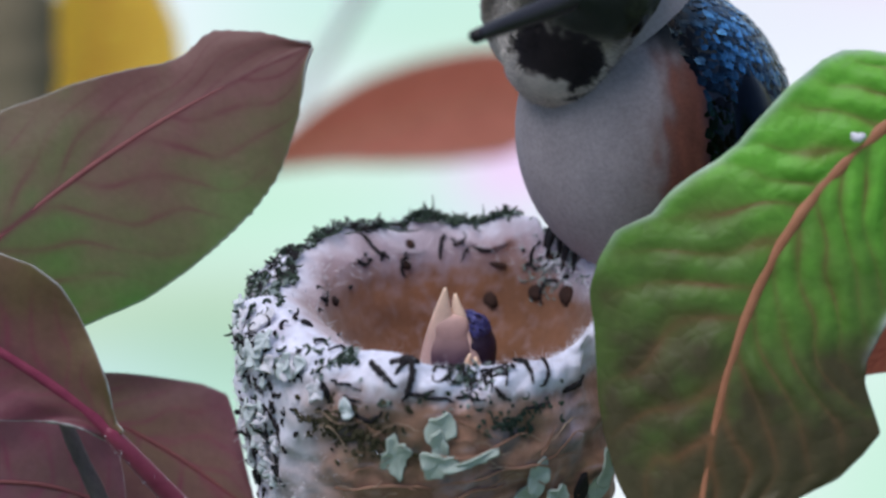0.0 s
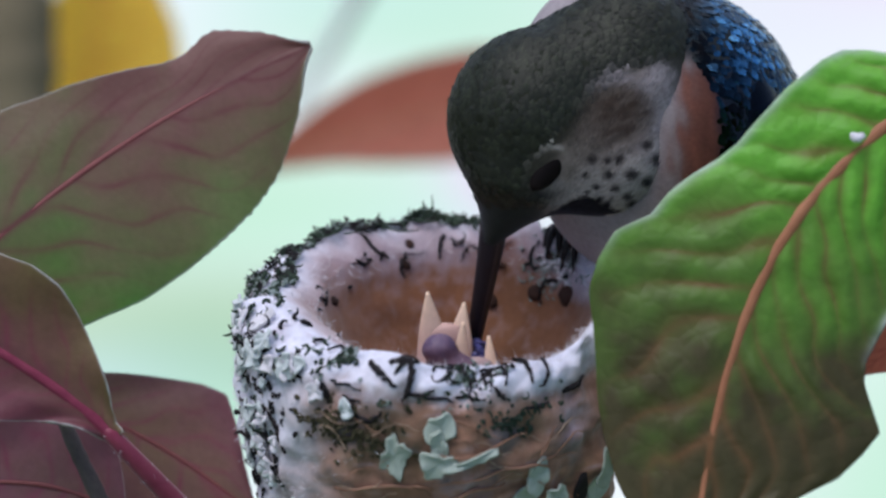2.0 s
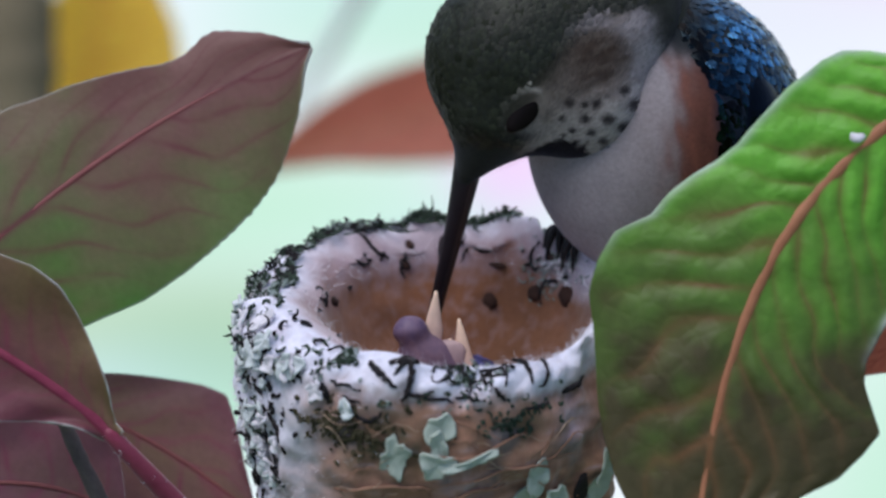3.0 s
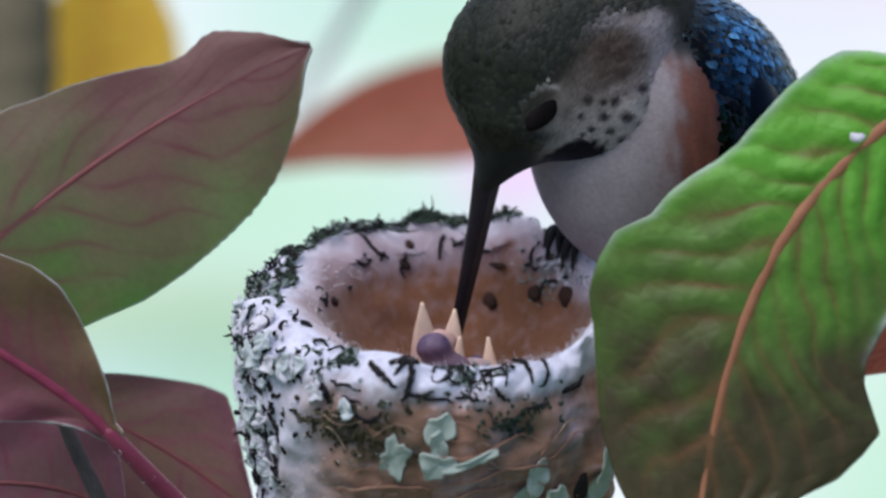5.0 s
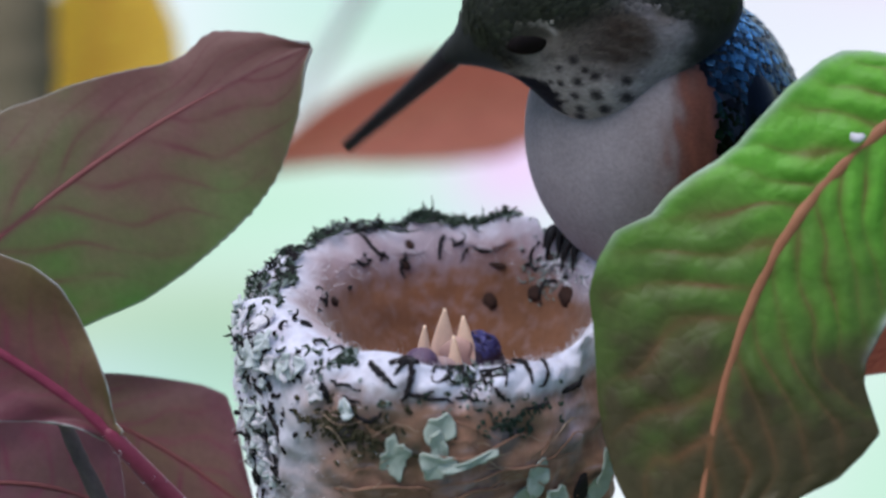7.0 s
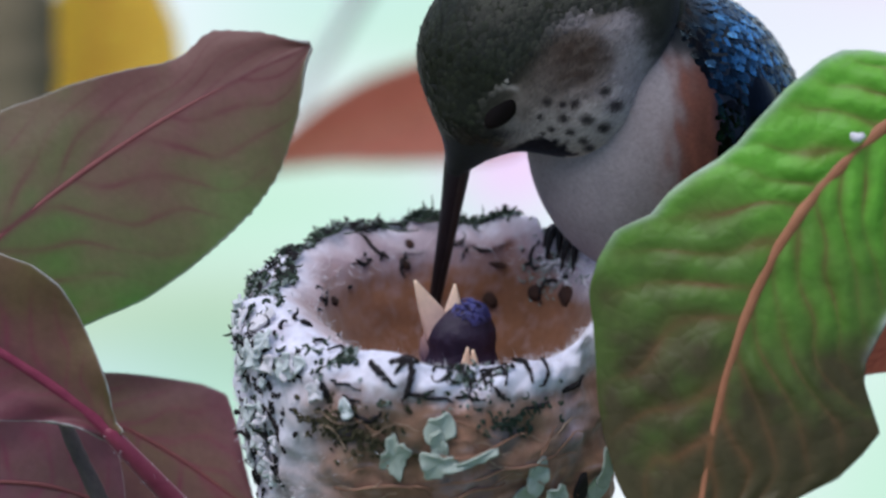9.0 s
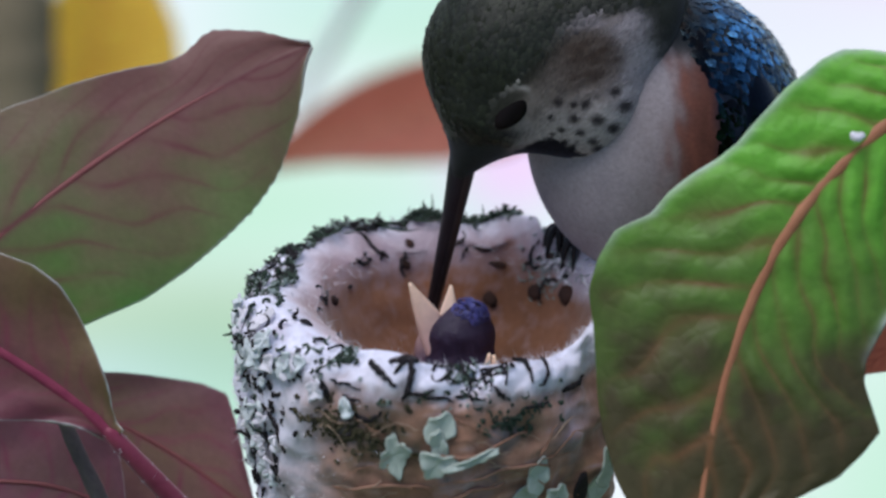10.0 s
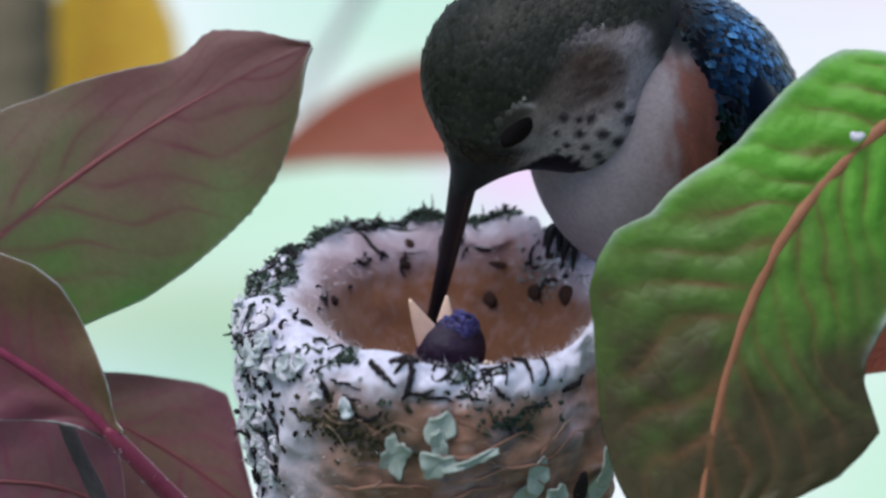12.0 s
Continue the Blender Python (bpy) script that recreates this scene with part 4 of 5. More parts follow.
def feathers(name, points, faces, rule, flow, parent, mat, count, length, width, lift, seed, keep=lambda x, y, z: True, label="", vary=0.1):
    """Small overlapping feathers laid along a flow over a body."""
    rng = random.Random(seed)
    verts, quads, cols, norms = [], [], [], []
    pts = np.asarray(points)
    tries = 0
    while len(quads) < count * 2 and tries < count * 12:
        tries += 1
        f = faces[rng.randrange(len(faces))]
        a, b, c = (Vector(pts[i]) for i in f[:3])
        p = (a + b + c) / 3
        if not keep(*p):
            continue
        nrm = (b - a).cross(c - a).normalized()
        d = flow(p)
        d = (d - nrm * d.dot(nrm))
        if d.length < 1e-4:
            continue
        d = (d.normalized() + Vector((rng.gauss(0, 0.14), rng.gauss(0, 0.14), rng.gauss(0, 0.14)))).normalized()
        side = nrm.cross(d).normalized()
        ln, wd, up = length * rng.uniform(0.7, 1.25), width * rng.uniform(0.75, 1.2), lift * rng.uniform(0.3, 1.3)
        k = len(verts)
        root = p - nrm * 0.01
        verts += [root, p + d * ln * 0.55 + side * wd + nrm * up * 0.5, p + d * ln + nrm * up, p + d * ln * 0.55 - side * wd + nrm * up * 0.5, p + d * ln * 0.5 + nrm * (up * 0.5 + wd * 0.08)]
        quads += [(k, k + 4, k + 1), (k + 1, k + 4, k + 2), (k + 2, k + 4, k + 3), (k + 3, k + 4, k)]
        col = np.asarray(rule(*(p + d * ln * 0.6))) * rng.uniform(1 - vary, 1 + vary)
        cols += [col] * 5
        norms += [nrm] * 5
    me = mesh_of(name, [v * CM for v in verts], quads, True, pattern=np.clip(np.array(cols), 0.003, 0.95))
    if mat is PLUMAGE:
        me.normals_split_custom_set_from_vertices([tuple(v) for v in norms])
    return tagged(part(name, me, mat, parent, label), kind="stuff")


def from_bill(p):
    return p - Vector((-1.2, -2.2, -0.2))


def crown(x, y, z):
    """True on the dark cap, away from the face."""
    return x < np.interp(y, (-1.5, -1.15, -0.83, -0.6, -0.26, 0.1, 0.3, 0.55, 0.75), (-0.2, -0.5, -0.6, -0.66, -0.5, -0.16, 0.02, 0.36, 1.1)) or z < -0.35


def by_eye(x, y):
    """True on the bare ring round the eye."""
    ux, uy = x - EYE_AT[0], y - EYE_AT[1]
    return math.hypot((0.77 * ux - 0.64 * uy) / 0.2, (0.64 * ux + 0.77 * uy) / 0.3) < 1


def scale_feathers(name, points, faces, rule, flow, parent, mat, count, length, width, seed, keep, label="", vary=0.4, dome=0.2):
    """Rounded, domed feathers that overlap like roof tiles along a flow."""
    rng = random.Random(seed)
    pts = np.asarray(points)
    verts, polys, cols = [], [], []
    taken, cell = collections.defaultdict(list), width * 0.95
    for f in rng.sample(list(faces), len(faces)):
        a, b, c = (Vector(pts[i]) for i in f[:3])
        p = (a + b + c) / 3
        key = tuple(int(math.floor(v / cell)) for v in p)
        near = [q for w in itertools.product((-1, 0, 1), repeat=3) for q in taken.get((key[0] + w[0], key[1] + w[1], key[2] + w[2]), ())]
        if not keep(*p) or any((p - q).length_squared < cell ** 2 for q in near):
            continue
        nrm = (b - a).cross(c - a).normalized()
        d = flow(p)
        d = d - nrm * d.dot(nrm)
        if d.length < 1e-4:
            continue
        taken[key].append(p)
        d = (d.normalized() + Vector((rng.gauss(0, 0.1), rng.gauss(0, 0.1), rng.gauss(0, 0.1)))).normalized()
        side = nrm.cross(d).normalized()
        ln, wd, up = length * rng.uniform(0.85, 1.15), width * rng.uniform(0.85, 1.15), rng.uniform(0.4, 1.0) * dome * width
        k = len(verts)
        for i in range(6):
            s = i / 5
            w = wd * (0.45 + 1.6 * s * (1 - s) + 0.15 * s) * (1.0 if i < 5 else 0.45)
            for v in (-1, -0.5, 0, 0.5, 1):
                verts.append(p + d * ln * (s - 0.3 - 0.1 * v * v * s) + side * w * v + nrm * (up * (0.4 + s) - dome * wd * v * v))
        polys += [(k + i * 5 + j, k + i * 5 + j + 1, k + i * 5 + j + 6, k + i * 5 + j + 5) for i in range(5) for j in range(4)]
        # Skewed tones: a few feathers coloured far brighter paint in the back's glints.
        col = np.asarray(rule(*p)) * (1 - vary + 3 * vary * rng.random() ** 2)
        # Each feather is darker at its root, lighter at its tip.
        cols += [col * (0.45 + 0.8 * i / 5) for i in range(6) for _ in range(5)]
        if len(cols) >= count * 30:
            break
    me = mesh_of(name, [v * CM for v in verts], polys, True, pattern=np.clip(np.array(cols), 0.003, 0.95))
    return tagged(part(name, me, mat, parent, label), kind="stuff")


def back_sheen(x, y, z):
    """Steel blue over the shoulders, with the sky's glints put into the colour, blue-black below."""
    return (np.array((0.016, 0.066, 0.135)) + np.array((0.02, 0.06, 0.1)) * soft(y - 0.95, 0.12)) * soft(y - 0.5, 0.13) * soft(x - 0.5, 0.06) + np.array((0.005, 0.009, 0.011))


def on_back(x, y, z):
    return x > back_edge(y) + 0.04 if y < 0.75 else x > np.interp(y, (0.75, 1.13, 1.45), (0.36, 0.12, -0.05))


feathers("face_feathers", hv, hf, head_colour, from_bill, head, PLUMAGE, 11000, 0.11, 0.011, 0.0015, 1, lambda x, y, z: y > -1.1 and not crown(x, y, z) and not by_eye(x, y), "", 0.25)
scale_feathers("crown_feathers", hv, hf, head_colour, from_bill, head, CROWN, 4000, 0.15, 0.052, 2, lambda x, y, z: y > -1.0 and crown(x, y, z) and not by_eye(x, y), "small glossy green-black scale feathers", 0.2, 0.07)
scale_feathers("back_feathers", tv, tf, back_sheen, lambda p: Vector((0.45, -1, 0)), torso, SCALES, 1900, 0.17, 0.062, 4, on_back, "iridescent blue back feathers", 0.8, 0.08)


def foot(at, turn):
    """Three toes forward and one back, gripping the rim, with hooked claws."""
    shank = bezier(at + Vector((0.004, 0.004, 0.012)), at + Vector((0.003, 0.003, 0.008)), at + Vector((0.001, 0.001, 0.004)), at, 8)
    vs, fs = tube([p - FEET for p in shank], 0.0007, 8)
    leg = part("leg", mesh_of("leg", vs, fs), CLAW, bird, "thin black leg")
    for yaw, ln in ((-35, 0.23), (0, 0.26), (35, 0.23), (180, 0.2)):
        d = Matrix.Rotation(radians(turn + yaw), 3, "Z") @ Vector((1, 0, 0))
        pts = bezier(at + Vector((0, 0, 0.0003)), at + d * ln * 0.4 * CM + Vector((0, 0, 0.0022)), at + d * ln * 0.8 * CM + Vector((0, 0, 0.0018)), at + d * ln * CM - Vector((0, 0, 0.0022)), 10)
        vs, fs = tube([p - FEET for p in pts], [r * CM * 0.8 for r in (0.07, 0.075, 0.07, 0.07, 0.065, 0.06, 0.055, 0.045, 0.03, 0.01)], 8)
        part("toe", mesh_of("toe", vs, fs), CLAW, leg)


for angle, turn in ((45, 222), (35, 208)):
    p, n = on_skin(angle, 0.06)
    foot(p + Vector((0, 0, 0.0 - NZ)), turn)


def long_feather(length, width, bend, name, where, m):
    """A flight or tail feather: a narrow vane, thicker along its shaft."""
    verts, faces = [], []
    for i in range(15):
        s = i / 14
        w = width * min(1, s * 6 + 0.2) * (1 - s ** 5) ** 0.5
        for v in (-1, -0.5, 0, 0.5, 1):
            verts.append(m @ (Vector((v * w, -s * length, bend * s * s + 0.03 * (1 - v * v))) * CM))
    faces = [(i * 5 + j, i * 5 + j + 1, (i + 1) * 5 + j + 1, (i + 1) * 5 + j) for i in range(14) for j in range(4)]
    ob = part(name, mesh_of(name, verts, faces, True, pattern=np.tile(np.array((0.006, 0.009, 0.015)), (len(verts), 1))), SCALES, where)
    thick = ob.modifiers.new("thickness", "SOLIDIFY")
    thick.thickness = 0.0002
    return ob


wv, wf = blob([((0, 0, 0), (0.42, 0.85, 0.25)), ((0.15, -0.6, -0.05), (0.34, 0.9, 0.16))], 0.2, (0, 0, 0), 4)
wing = part("wing", mesh_of("wing", wv * CM, wf, True, pattern=np.tile(BLUE * 0.5, (len(wv), 1))), SCALES, torso, "folded blue-black wing")
wing.matrix_basis = pose(0.0112, -0.0005, 0.0072, 0, 48, 14)
for k in range(7):
    long_feather(1.5 + 0.12 * k, 0.13, -0.25, "flight_feather", wing, pose(0.001 + 0.0005 * k, -0.009, 0.0006 * (6 - k) / 6, 0, 0, 10 - 2.5 * k))
tail = part("tail", mesh_of("tail", *blob([((0, 0, 0), (0.35, 0.5, 0.22))], 0.1, (0, 0, 0), 3), True), CLAW, torso, "short dark tail")
for v in tail.data.vertices:
    v.co *= CM
tail.data.attributes.new("pattern", "FLOAT_COLOR", "POINT")
tail.matrix_basis = pose(0.008, -0.019, -0.008, -25, 0, 12)
for k in range(6):
    long_feather(1.6, 0.2, 0.1, "tail_feather", tail, pose((k - 2.5) * 0.0008, 0, 0.0002 * k, 0, 0, (k - 2.5) * 5))

# ---- nestlings ----
def nestling(label, seed, at, skin, quills, skull_prims, crown_at, crown_size, throat_colours, beak_width):
    """A naked nestling: body in the cup, head, and the two halves of its soft yellow beak."""
    thing = empty("nestling", at, label, "chick", "chicks in the nest")
    bv, bf = blob([((0, 0, 0), (0.62, 0.5, 0.42)), ((0.2, 0.1, 0.2), (0.35, 0.3, 0.3))], 0.2, (0, 0, 0), 4)
    part("body", mesh_of("body", bv * CM, bf), skin, thing)
    qv, qf = blob(skull_prims, 0.12, (0, 0, 0), 5)
    qv = qv * (1 + 0.05 * jitter(qv, 7, seed))[:, None]
    skull = part("head", mesh_of("head", qv * CM, qf), skin, thing)
    rng = random.Random(seed)
    verts, faces = [], []
    for _ in range(quills):
        w = Vector((rng.gauss(0.2, 0.8), rng.gauss(0.3, 0.7), abs(rng.gauss(0.6, 0.7)))).normalized()
        p = (Vector(crown_at) + Vector((w.x * crown_size, w.y * crown_size, w.z * crown_size))) * CM
        lie = Vector((rng.gauss(0.3, 0.5), rng.gauss(-0.3, 0.5), rng.gauss(0, 0.3)))
        lie = (lie - w * lie.dot(w)).normalized()
        vs, fs = tube([p, p + (w * 0.02 + lie * 0.04) * CM, p + (w * 0.016 + lie * 0.09) * CM], [0.013 * CM, 0.012 * CM, 0.004 * CM], 5)
        faces += [tuple(i + len(verts) for i in f) for f in fs]
        verts += vs
    if quills:
        tagged(part("crown_plumage", mesh_of("crown_plumage", verts, faces), QUILL, skull, "bluish pin feathers"), kind="stuff")
    tip, base = np.array((0.94, 0.68, 0.48)), np.array((0.6, 0.4, 0.37))
    halves = []
    for name in ("upper_beak", "lower_beak"):
        verts, cols = [], []
        for i in range(19):
            s = i / 18
            outside = 0.016 + 0.09 * (1 - s) + 0.03 * math.sin(math.pi * s)
            inside = 0.016 + min(0.19, 0.42 * (1 - s)) * beak_width
            deep = 0.07 * (1 - s) ** 0.8 + 0.012
            for j in range(14):
                t = j / 14 * math.tau
                verts.append(Vector(((outside if math.cos(t) > 0 else inside) * math.cos(t), deep * math.sin(t) + 0.05 * s * s, 0.95 * s - 0.38)) * CM)
                f = min(1, max(0, (s - 0.25) / 0.7)) * (1 if math.cos(t) > -0.5 else 0.9)
                cols.append(base * (1 - f) + tip * f)
        faces = [(i * 14 + j, i * 14 + (j + 1) % 14, (i + 1) * 14 + (j + 1) % 14, (i + 1) * 14 + j) for i in range(18) for j in range(14)] + [tuple(range(13, -1, -1)), tuple(range(252, 266))]
        halves.append(part(name, mesh_of(name, verts, faces, True, pattern=np.array(cols)), BEAK, thing, "yellow-orange gape"))
    gv, gf = blob([((0, 0.0, 0), (0.22, 0.13, 0.05)), ((0, -0.32, -0.03), (0.27, 0.34, 0.09))], 0.08, (0, -0.1, 0), 4)
    low = np.clip((gv[:, 1] + 0.4) / 0.5, 0, 1)[:, None]
    throat = part("throat", mesh_of("throat", gv * CM, gf, True, pattern=np.array(throat_colours[0]) * (1 - low) + np.array(throat_colours[1]) * low), BEAK, thing, "pinkish throat skin")
    return thing, skull, halves, throat


COT_A, COT_B = Vector((0.001, 0.003, -0.0165)), Vector((0.006, -0.001, -0.0165))
chick_dark = nestling("dark blue-black nestling with pin feathers and yellow gape", 12, COT_A, CHICK_SKIN, 150,
                      [((-0.02, -0.02, 0), (0.4, 0.3, 0.3)), ((0.06, 0.16, 0.02), (0.25, 0.22, 0.22)), ((-0.02, -0.45, -0.05), (0.45, 0.5, 0.3))], (0.07, 0.17, 0.03), 0.225, ((0.1, 0.06, 0.1), (0.66, 0.42, 0.36)), 1.0)
chick_mauve = nestling("naked mauve nestling with gaping yellow beak, beside its sibling", 11, COT_B, CHICK_MAUVE, 0,
                       [((0, -0.02, 0), (0.2, 0.175, 0.18)), ((0.14, -0.26, -0.05), (0.26, 0.2, 0.16)), ((0.2, -0.55, -0.12), (0.42, 0.42, 0.2))], (0, 0, 0), 0.2, ((0.2, 0.13, 0.18), (0.5, 0.35, 0.34)), 0.6)


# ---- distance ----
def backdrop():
    """A glowing sheet painted as a far, bright garden: pale patches of green, white, sky and pink."""
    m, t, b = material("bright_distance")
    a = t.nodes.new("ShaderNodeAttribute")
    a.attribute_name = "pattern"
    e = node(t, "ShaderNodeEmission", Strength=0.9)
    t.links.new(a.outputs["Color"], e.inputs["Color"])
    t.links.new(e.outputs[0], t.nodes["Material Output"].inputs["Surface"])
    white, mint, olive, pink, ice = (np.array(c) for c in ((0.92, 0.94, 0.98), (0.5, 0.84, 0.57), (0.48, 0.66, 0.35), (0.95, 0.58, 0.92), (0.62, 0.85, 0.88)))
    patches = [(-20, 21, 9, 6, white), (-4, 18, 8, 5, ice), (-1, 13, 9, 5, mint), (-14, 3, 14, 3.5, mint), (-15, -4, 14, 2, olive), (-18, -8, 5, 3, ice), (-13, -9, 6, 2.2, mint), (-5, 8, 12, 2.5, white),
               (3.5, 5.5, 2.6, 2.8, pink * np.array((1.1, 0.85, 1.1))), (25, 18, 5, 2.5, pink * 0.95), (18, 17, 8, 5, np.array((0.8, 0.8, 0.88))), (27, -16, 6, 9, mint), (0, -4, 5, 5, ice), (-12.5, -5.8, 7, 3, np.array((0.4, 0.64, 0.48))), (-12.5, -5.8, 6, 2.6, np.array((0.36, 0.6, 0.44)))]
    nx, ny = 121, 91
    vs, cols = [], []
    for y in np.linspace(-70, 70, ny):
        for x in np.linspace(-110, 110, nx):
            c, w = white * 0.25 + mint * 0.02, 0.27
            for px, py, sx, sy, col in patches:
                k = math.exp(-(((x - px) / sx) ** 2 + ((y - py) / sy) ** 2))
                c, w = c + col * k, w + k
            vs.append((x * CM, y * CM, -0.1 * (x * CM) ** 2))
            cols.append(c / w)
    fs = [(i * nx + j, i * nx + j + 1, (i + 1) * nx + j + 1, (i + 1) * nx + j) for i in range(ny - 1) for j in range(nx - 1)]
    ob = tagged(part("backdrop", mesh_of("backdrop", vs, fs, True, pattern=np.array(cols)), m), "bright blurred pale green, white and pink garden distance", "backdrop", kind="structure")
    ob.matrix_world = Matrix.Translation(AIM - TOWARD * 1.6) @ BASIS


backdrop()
leaf("red_leaf", V(-3.826, 1.470, -28), V(-1.989, 2.173, -28), V(-0.043, 2.983, -28), V(3.740, 3.145, -28),
     [0.05, 0.4, 0.75, 1.0, 1.1, 1.1, 0.8, 0.1], [0.05, 0.25, 0.5, 0.85, 1.1, 1.2, 0.8, 0.1], TOWARD + UP * 0.3, RUST_LEAF, MIDRIB_RUST, "rust-red leaf far behind the nest, out of focus", rib=(0.06, 0.03), n=60, m=14)
leaf("golden_leaf", V(-6.864, 1.900, -26), V(-6.654, 2.739, -26), V(-6.339, 3.999, -26), V(-6.234, 6.308, -26),
     [0.4, 0.7, 1.0, 1.1, 1.0, 0.6, 0.1], [1.0, 1.6, 1.85, 1.75, 1.5, 0.9, 0.1], TOWARD + UP * 0.6, GOLD_LEAF, GOLD_LEAF, "golden yellow leaf far behind, out of focus", rib=(0.05, 0.03), n=60, m=14)
stem("brown_trunk", [V(-7.728, 6.527, -24), V(-7.677, 4.490, -24), V(-7.626, 2.963, -24), V(-7.525, -2.637, -24)], 0.62, 0.7, "dim brown-grey branch behind the leaves", TRUNK)
stem("pale_stem", [V(-1.193, 7.118, -40), V(-1.827, 5.723, -40), V(-2.462, 4.834, -40), V(-3.350, 3.185, -40)], 0.26, 0.14, "pale greyish stem far behind, out of focus", PALE_STEM)


def nod(rx, ry, rz, x, u):
    """The head's pose on the bird: turned from its downward look, shifted, and leaning out as it dips."""
    w = Vector((radians(rx), radians(ry), radians(rz)))
    turn = Matrix.Rotation(w.length, 4, w) if w.length > 1e-6 else Matrix.Identity(4)
    return Matrix.Translation(PIVOT - FEET + (RIGHT * x + UP * u + TOWARD * 0.02 * max(0, rx)) * CM) @ BASIS @ turn


def follow(m, rest, share, turned):
    """A neighbour's pose that takes a share of the head's shift and of its turn."""
    shift = m.translation - (PIVOT - FEET)
    turn = (BASIS.inverted() @ m).to_quaternion()
    part_turn = Matrix.Identity(4).to_quaternion().slerp(turn, turned).to_matrix().to_4x4()
    return Matrix.Translation(rest - FEET + shift * share) @ BASIS @ part_turn


def beak_pose(tip, root, c, cot, facing):
    """One half of a beak, given by its tip, the root that it points away from, and its depth."""
    lean = math.atan2(tip[0] - root[0], tip[1] - root[1])
    way = (RIGHT * math.sin(lean) + UP * math.cos(lean) + TOWARD * 0.1).normalized()
    across = TOWARD.cross(way).normalized() * facing
    m = Matrix((across, way.cross(across), way)).transposed().to_4x4()
    return Matrix.Translation(V(tip[0], tip[1], c) - way * 0.57 * CM - cot) @ m


def crouch(x, u, c, cot):
    """A nestling's head, given by its middle."""
    return Matrix.Translation(V(x, u, c) - cot) @ BASIS


def beg(chick, cot, c, behind, late, beaks, heads):
    """A nestling's beak and head: rows of time and both tips, and of time and the head's middle, in cm to the right and up.
    behind: how far the head lies behind the beak, early and late; late: how far the beak's root shifts aside as it is fed at last."""
    _, skull, (upper, lower), throat = chick
    first, second, third = [], [], []
    for t, x0, u0, x1, u1 in beaks:
        f = min(1, max(0, (t - 7.2) / 1.6))
        mx, mu = (x0 + x1) / 2 + late * f, (u0 + u1) / 2 - 0.72
        first.append((t, beak_pose((x0, u0), (mx - 0.23 + 0.1 * f, mu), c, cot, 1)))
        second.append((t, beak_pose((x1, u1), (mx + 0.22 - 0.1 * f, mu), c, cot, -1)))
        third.append((t, crouch(mx - late * 0.5 * f, min(u0, u1) - 0.36 - 0.1 * f, c - 0.02 - 0.1 * f, cot)))
    walk(upper, first)
    walk(lower, second)
    walk(throat, third)
    walk(skull, [(t, crouch(x, u, c - (behind[0] if t < 8 else behind[1]), cot)) for t, x, u in heads])


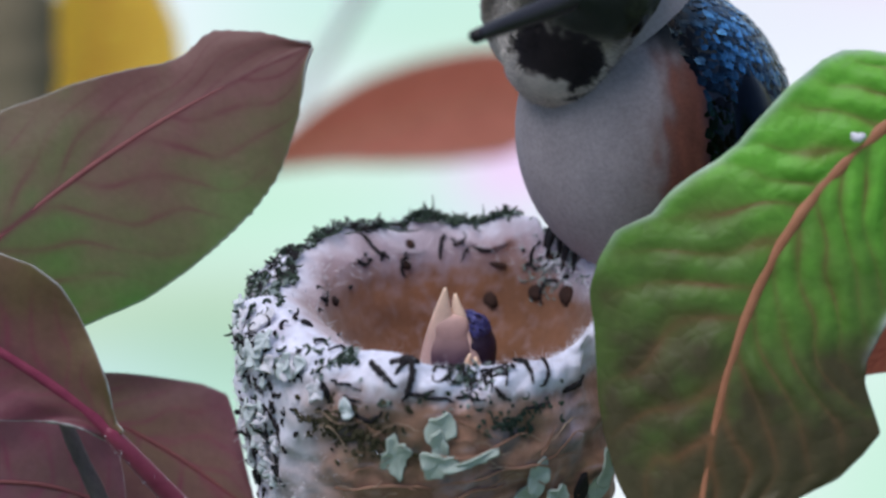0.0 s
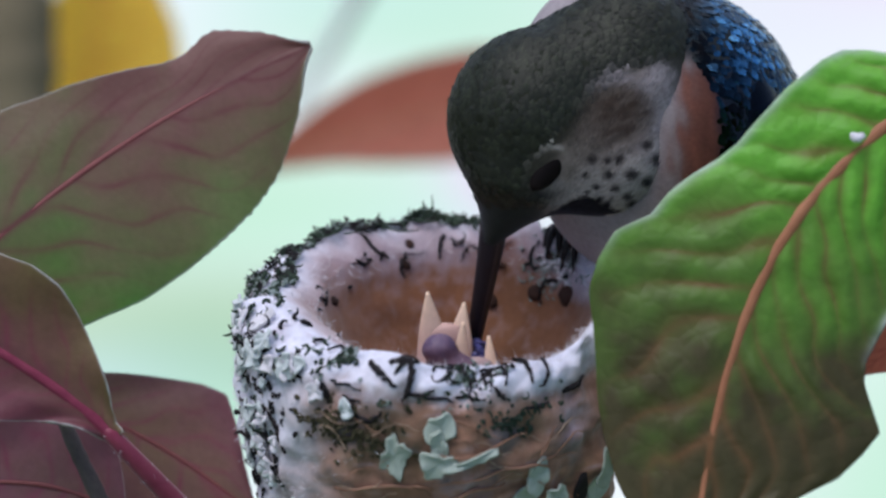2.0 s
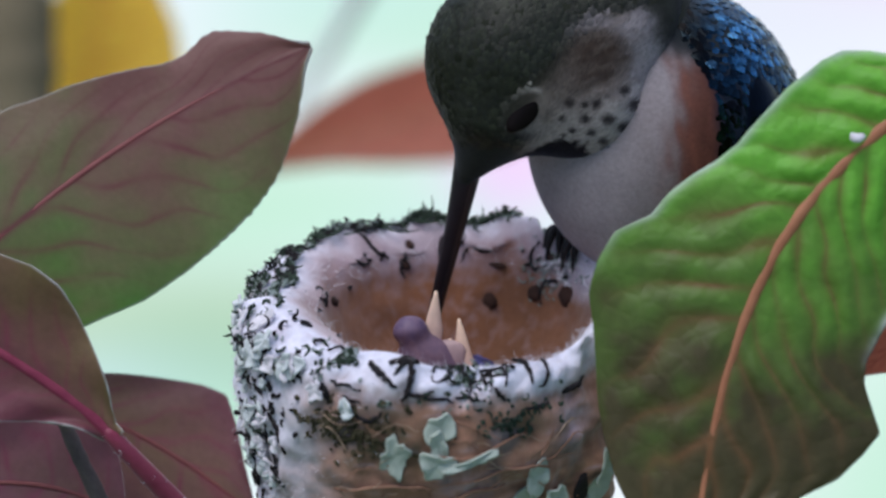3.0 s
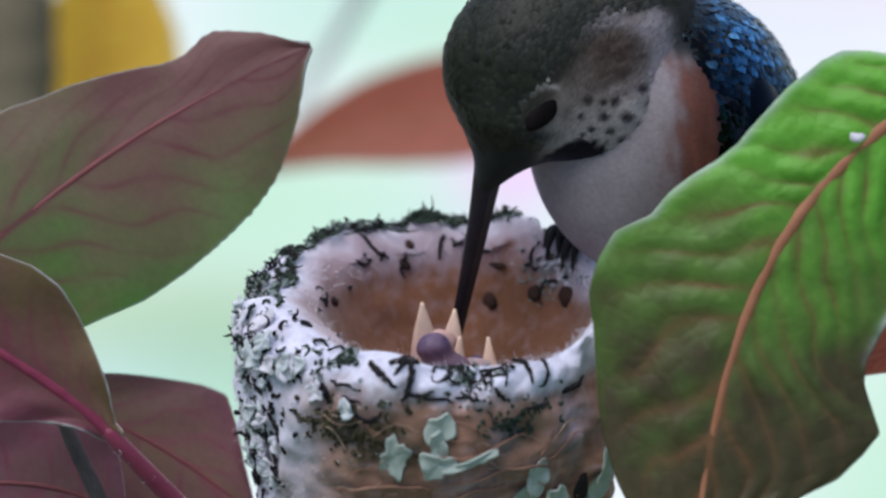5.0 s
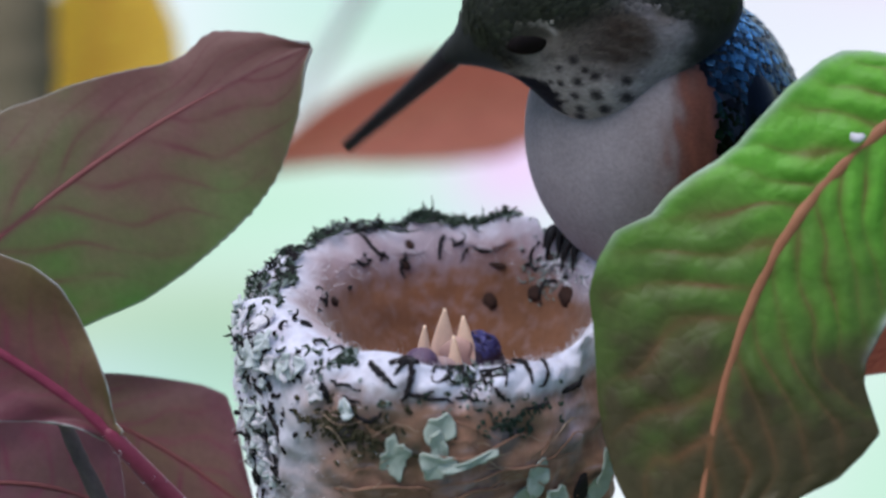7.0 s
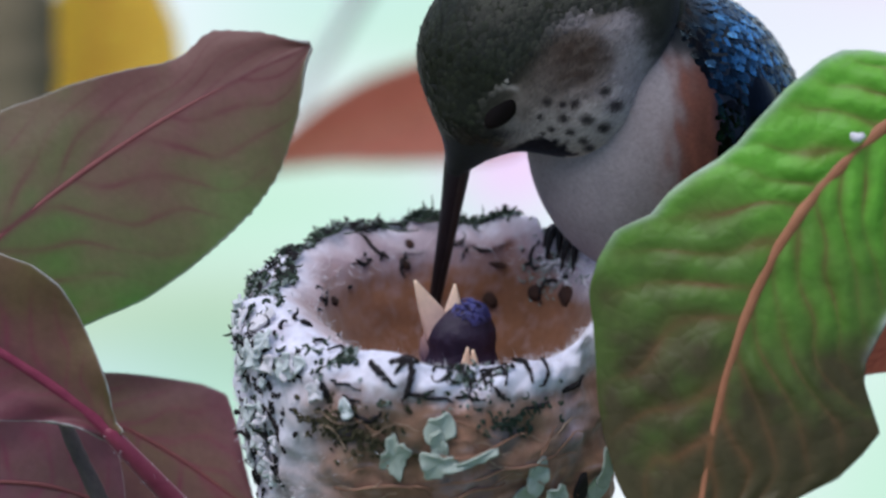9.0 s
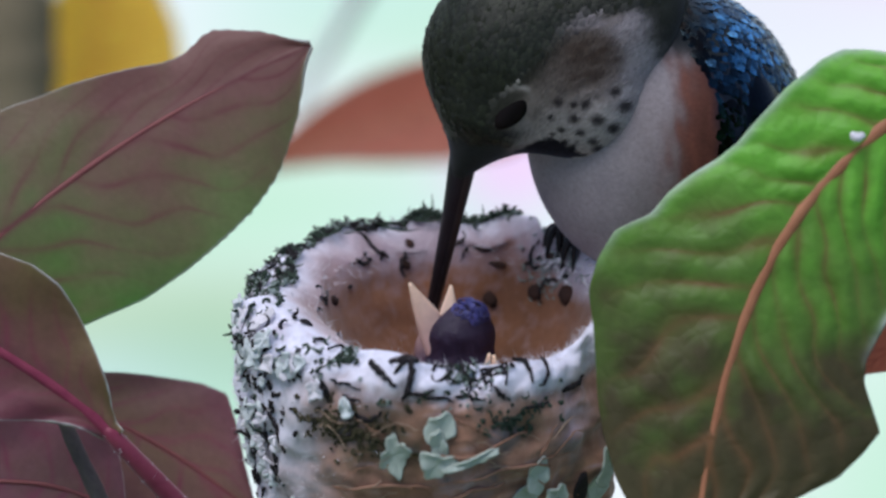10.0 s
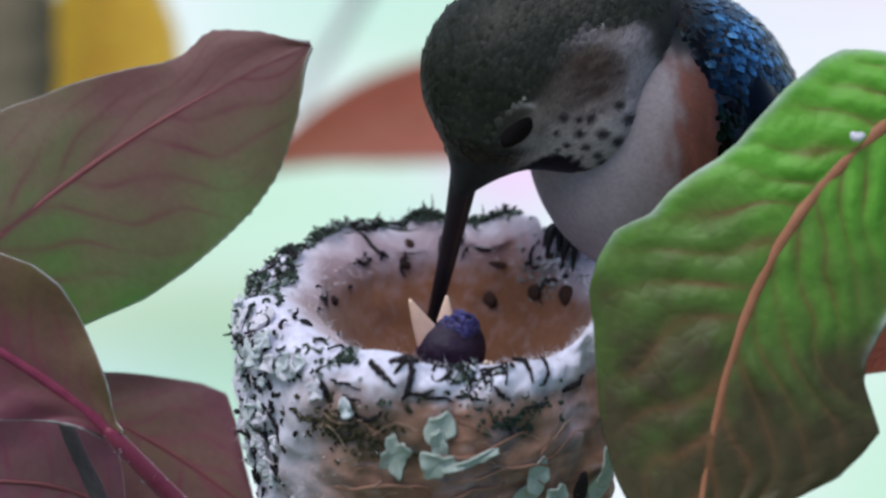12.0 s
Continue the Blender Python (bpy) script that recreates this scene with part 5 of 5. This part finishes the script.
def motions():
    walk(head, nods := [  # the head's turn as a rotation vector in degrees, its shift to the right and up in cm
        (0, nod(-23, 94, -57, -0.27, 0.57)),
        (0.1, nod(-26, 90, -55, -0.07, 0.50)),
        (0.2, nod(-25, 90, -55, -0.05, 0.51)),
        (0.233, nod(-27, 54, -42, 0.30, 0.45)),
        (0.267, nod(-27, 18, -29, 0.65, 0.38)),
        (0.3, nod(-25, -18, -13, 1.01, 0.31)),
        (0.4, nod(-15, -17, -11, 0.64, 0.35)),
        (0.5, nod(-9, -5, 2, 0.05, 0.54)),
        (0.6, nod(-8, -4, 2, 0.08, 0.15)),
        (0.7, nod(-4, -16, -1, 0.10, -0.01)),
        (0.8, nod(2, -15, -4, 0.10, -0.16)),
        (0.9, nod(8, -12, -4, -0.07, -0.07)),
        (1, nod(0, -10, -1, -0.12, -0.19)),
        (1.1, nod(1, 1, 7, -0.20, -0.29)),
        (1.2, nod(8, 0, 6, -0.17, -0.71)),
        (1.3, nod(7, -6, 0, 0.17, -0.87)),
        (1.5, nod(7, 4, 8, -0.11, -0.66)),
        (1.7, nod(6, 0, 2, 0.16, -0.71)),
        (1.8, nod(5, -1, 0, 0.25, -0.66)),
        (2, nod(7, 0, 0, 0.05, -0.65)),
        (2.1, nod(8, -3, -1, 0.12, -0.35)),
        (2.2, nod(12, 5, 1, -0.10, -0.03)),
        (2.3, nod(12, -3, -2, -0.11, -0.14)),
        (2.5, nod(14, 9, 5, -0.24, 0.10)),
        (2.6, nod(13, 2, 3, -0.15, -0.08)),
        (2.8, nod(9, 0, -3, -0.20, -0.00)),
        (3, nod(9, 1, -2, -0.2, 0.01)),
        (3.2, nod(3, 3, 2, -0.08, 0.00)),
        (4.8, nod(2, 2, -1, -0.02, -0.05)),
        (5, nod(2, 1, -1, 0.0, -0.05)),
        (5.5, nod(3, -1, -1.5, -0.02, -0.02)),
        (5.8, nod(2, -4, -2, 0.02, 0.0)),
        (6, nod(7, 0, 0, -0.03, 0.16)),
        (6.1, nod(5, -3, -1, 0.02, 0.22)),
        (6.2, nod(3, -1, -1, 0.06, 0.28)),
        (6.3, nod(-23, -20, -49, 0.53, -0.01)),
        (6.4, nod(-21, -20, -50, 0.25, 0.20)),
        (6.5, nod(-16, 4, -68, 0.14, 0.07)),
        (6.6, nod(3, 15, -67, -0.17, 0.08)),
        (6.8, nod(-6, 16, -70, -0.21, -0.02)),
        (6.9, nod(-23, 1, -42, -0.00, 0.16)),
        (7, nod(16, -2, -37, 0.18, 0.43)),
        (7.1, nod(-17, -23, -7, 0.08, 0.37)),
        (7.2, nod(-11, -29, -12, 0.15, 0.50)),
        (7.7, nod(-5, -22, -8, -0.01, 0.26)),
        (8.8, nod(10, -15, -6, -0.22, -0.02)),
        (9, nod(11, -9, -4, -0.30, 0.03)),
        (9.2, nod(13, -1, 1, -0.32, 0.12)),
        (9.5, nod(8, -5, -2, -0.29, 0.08)),
        (10, nod(10, -5, -4, -0.23, 0.01)),
        (10.5, nod(10, -1, -3, -0.20, -0.02)),
        (11, nod(9, -3, -4, -0.20, -0.11)),
        (11.5, nod(9, -3, -4, -0.21, -0.16)),
        (12, nod(10, 0, -2, -0.25, -0.16)),
    ])
    walk(neck, [(t, follow(m, NECK, 0.6, 0.4)) for t, m in nods])
    lean = [(0, -0.13), (0.3, -0.12), (0.6, -0.05), (0.9, 0.0), (6.2, 0.0), (6.4, -0.09), (6.9, -0.06), (7.2, 0.0), (12, 0.0)]
    walk(torso, [(t, Matrix.Translation(RIGHT * CM * float(np.interp(t, [w[0] for w in lean], [w[1] for w in lean]))) @ follow(m, TORSO, 0.06, 0.0)) for t, m in nods])
    beg(chick_dark, COT_A, -0.6, (0.3, 0.12), 0.16, [
         (0, 0.01, -0.42, 0.12, -0.50), (0.3, -0.07, -0.47, 0.06, -0.51), (0.5, -0.05, -0.37, 0.07, -0.44), (0.7, -0.12, -0.39, 0.05, -0.44),
         (0.9, -0.25, -0.56, -0.00, -0.62), (1.1, -0.08, -0.37, 0.32, -0.53), (1.3, -0.32, -0.35, 0.11, -0.40),
         (1.5, -0.26, -0.37, 0.16, -0.43), (1.8, -0.12, -0.34, 0.33, -0.47), (2, -0.19, -0.47, 0.23, -0.60),
         (2.15, -0.24, -0.78, 0.11, -0.85), (2.5, -0.25, -1.01, 0.08, -1.05), (3, -0.25, -0.95, 0.07, -1.01),
         (3.2, -0.25, -0.62, 0.05, -0.72), (4.8, -0.26, -0.60, 0.11, -0.67), (5.2, -0.25, -0.57, 0.13, -0.67),
         (5.6, -0.30, -0.57, 0.10, -0.66), (5.9, -0.30, -0.57, 0.09, -0.57), (6.1, -0.30, -0.57, 0.10, -0.66),
         (6.3, -0.36, -0.58, -0.11, -0.60), (6.5, -0.33, -0.57, 0.07, -0.65), (6.7, -0.22, -0.60, 0.18, -0.70),
         (6.9, -0.13, -0.63, 0.22, -0.73), (7, 0.01, -0.65, 0.22, -0.75), (7.2, -0.00, -0.60, 0.26, -0.65), (8, -0.19, -0.49, 0.18, -0.52),
         (8.8, -0.36, -0.37, 0.11, -0.40), (9.2, -0.32, -0.32, 0.14, -0.39), (10, -0.40, -0.37, 0.08, -0.41),
         (10.7, -0.33, -0.37, 0.10, -0.43), (11.4, -0.42, -0.47, -0.01, -0.49), (12, -0.40, -0.56, 0.03, -0.53)],
        [
         (0, 0.22, -1.11), (0.5, 0.16, -1.10), (0.9, 0.24, -1.17), (1.1, 0.28, -1.13), (1.3, 0.13, -1.05), (1.5, 0.16, -1.08),
         (1.8, 0.26, -1.25), (2, 0.29, -1.44), (2.2, 0.31, -1.61), (4.8, 0.31, -1.64), (6.1, 0.31, -1.64), (6.3, 0.29, -1.48),
         (6.5, 0.28, -1.36), (7, 0.34, -1.34), (7.2, 0.36, -1.30), (8, 0.28, -1.11), (8.8, 0.22, -0.97), (9.2, 0.22, -0.97),
         (10, 0.21, -0.97), (10.7, 0.22, -0.95), (11.4, 0.13, -1.03), (12, 0.10, -1.11)])
    beg(chick_mauve, COT_B, -0.25, (-0.05, -0.05), 0.0, [
         (0, 0.29, -1.17, 0.35, -1.22), (0.5, 0.27, -1.04, 0.33, -1.10), (0.7, 0.21, -1.04, 0.29, -1.11), (0.9, 0.24, -0.84, 0.34, -0.91),
         (1.1, 0.19, -0.79, 0.40, -1.09), (1.3, 0.11, -1.11, 0.34, -1.11), (1.5, 0.28, -0.98, 0.35, -1.05), (1.8, 0.40, -0.71, 0.65, -1.07),
         (2, 0.22, -0.81, 0.51, -0.98), (2.2, 0.03, -0.21, 0.29, -0.54), (2.5, -0.07, -0.22, 0.26, -0.54), (2.8, -0.17, -0.31, 0.10, -0.61),
         (3, -0.09, -0.45, 0.17, -0.78), (3.2, 0.11, -0.81, 0.46, -0.91), (4.8, 0.18, -0.96, 0.51, -0.96), (5.2, 0.18, -0.97, 0.48, -1.00),
         (5.6, 0.18, -0.97, 0.40, -0.94), (5.9, 0.22, -0.91, 0.57, -0.71), (6.1, 0.29, -0.62, 0.44, -0.76), (6.3, -0.00, -0.63, 0.36, -0.74),
         (6.5, -0.25, -0.64, 0.14, -0.74), (6.7, -0.31, -0.70, 0.10, -0.78), (6.9, -0.20, -0.81, 0.08, -0.94),
         (7, -0.22, -0.84, 0.11, -0.97), (7.2, -0.31, -0.85, -0.04, -1.02), (8, 0.08, -1.07, 0.18, -1.10), (8.8, 0.27, -1.09, 0.33, -1.13),
         (9.2, 0.27, -1.11, 0.33, -1.15), (10, 0.52, -1.17, 0.57, -1.20), (12, 0.48, -1.25, 0.53, -1.27)],
        [
         (0, -0.12, -1.53), (1.3, -0.02, -1.43), (1.5, 0.08, -1.30), (1.8, 0.16, -1.09), (2, -0.05, -1.10), (2.2, -0.28, -0.61),
         (2.5, -0.46, -0.68), (2.8, -0.46, -0.68), (3, -0.38, -0.89), (3.2, -0.16, -0.99), (4.8, -0.11, -1.07), (5.2, -0.12, -1.09),
         (5.6, -0.12, -1.07), (5.9, -0.12, -1.07), (6.1, -0.05, -1.01), (6.3, -0.20, -1.14), (6.5, -0.29, -1.14), (6.7, -0.38, -1.17),
         (6.9, -0.31, -1.22), (7, -0.26, -1.25), (7.2, -0.25, -1.31), (8, -0.18, -1.43), (8.8, -0.12, -1.53), (12, -0.12, -1.53)])


motions()
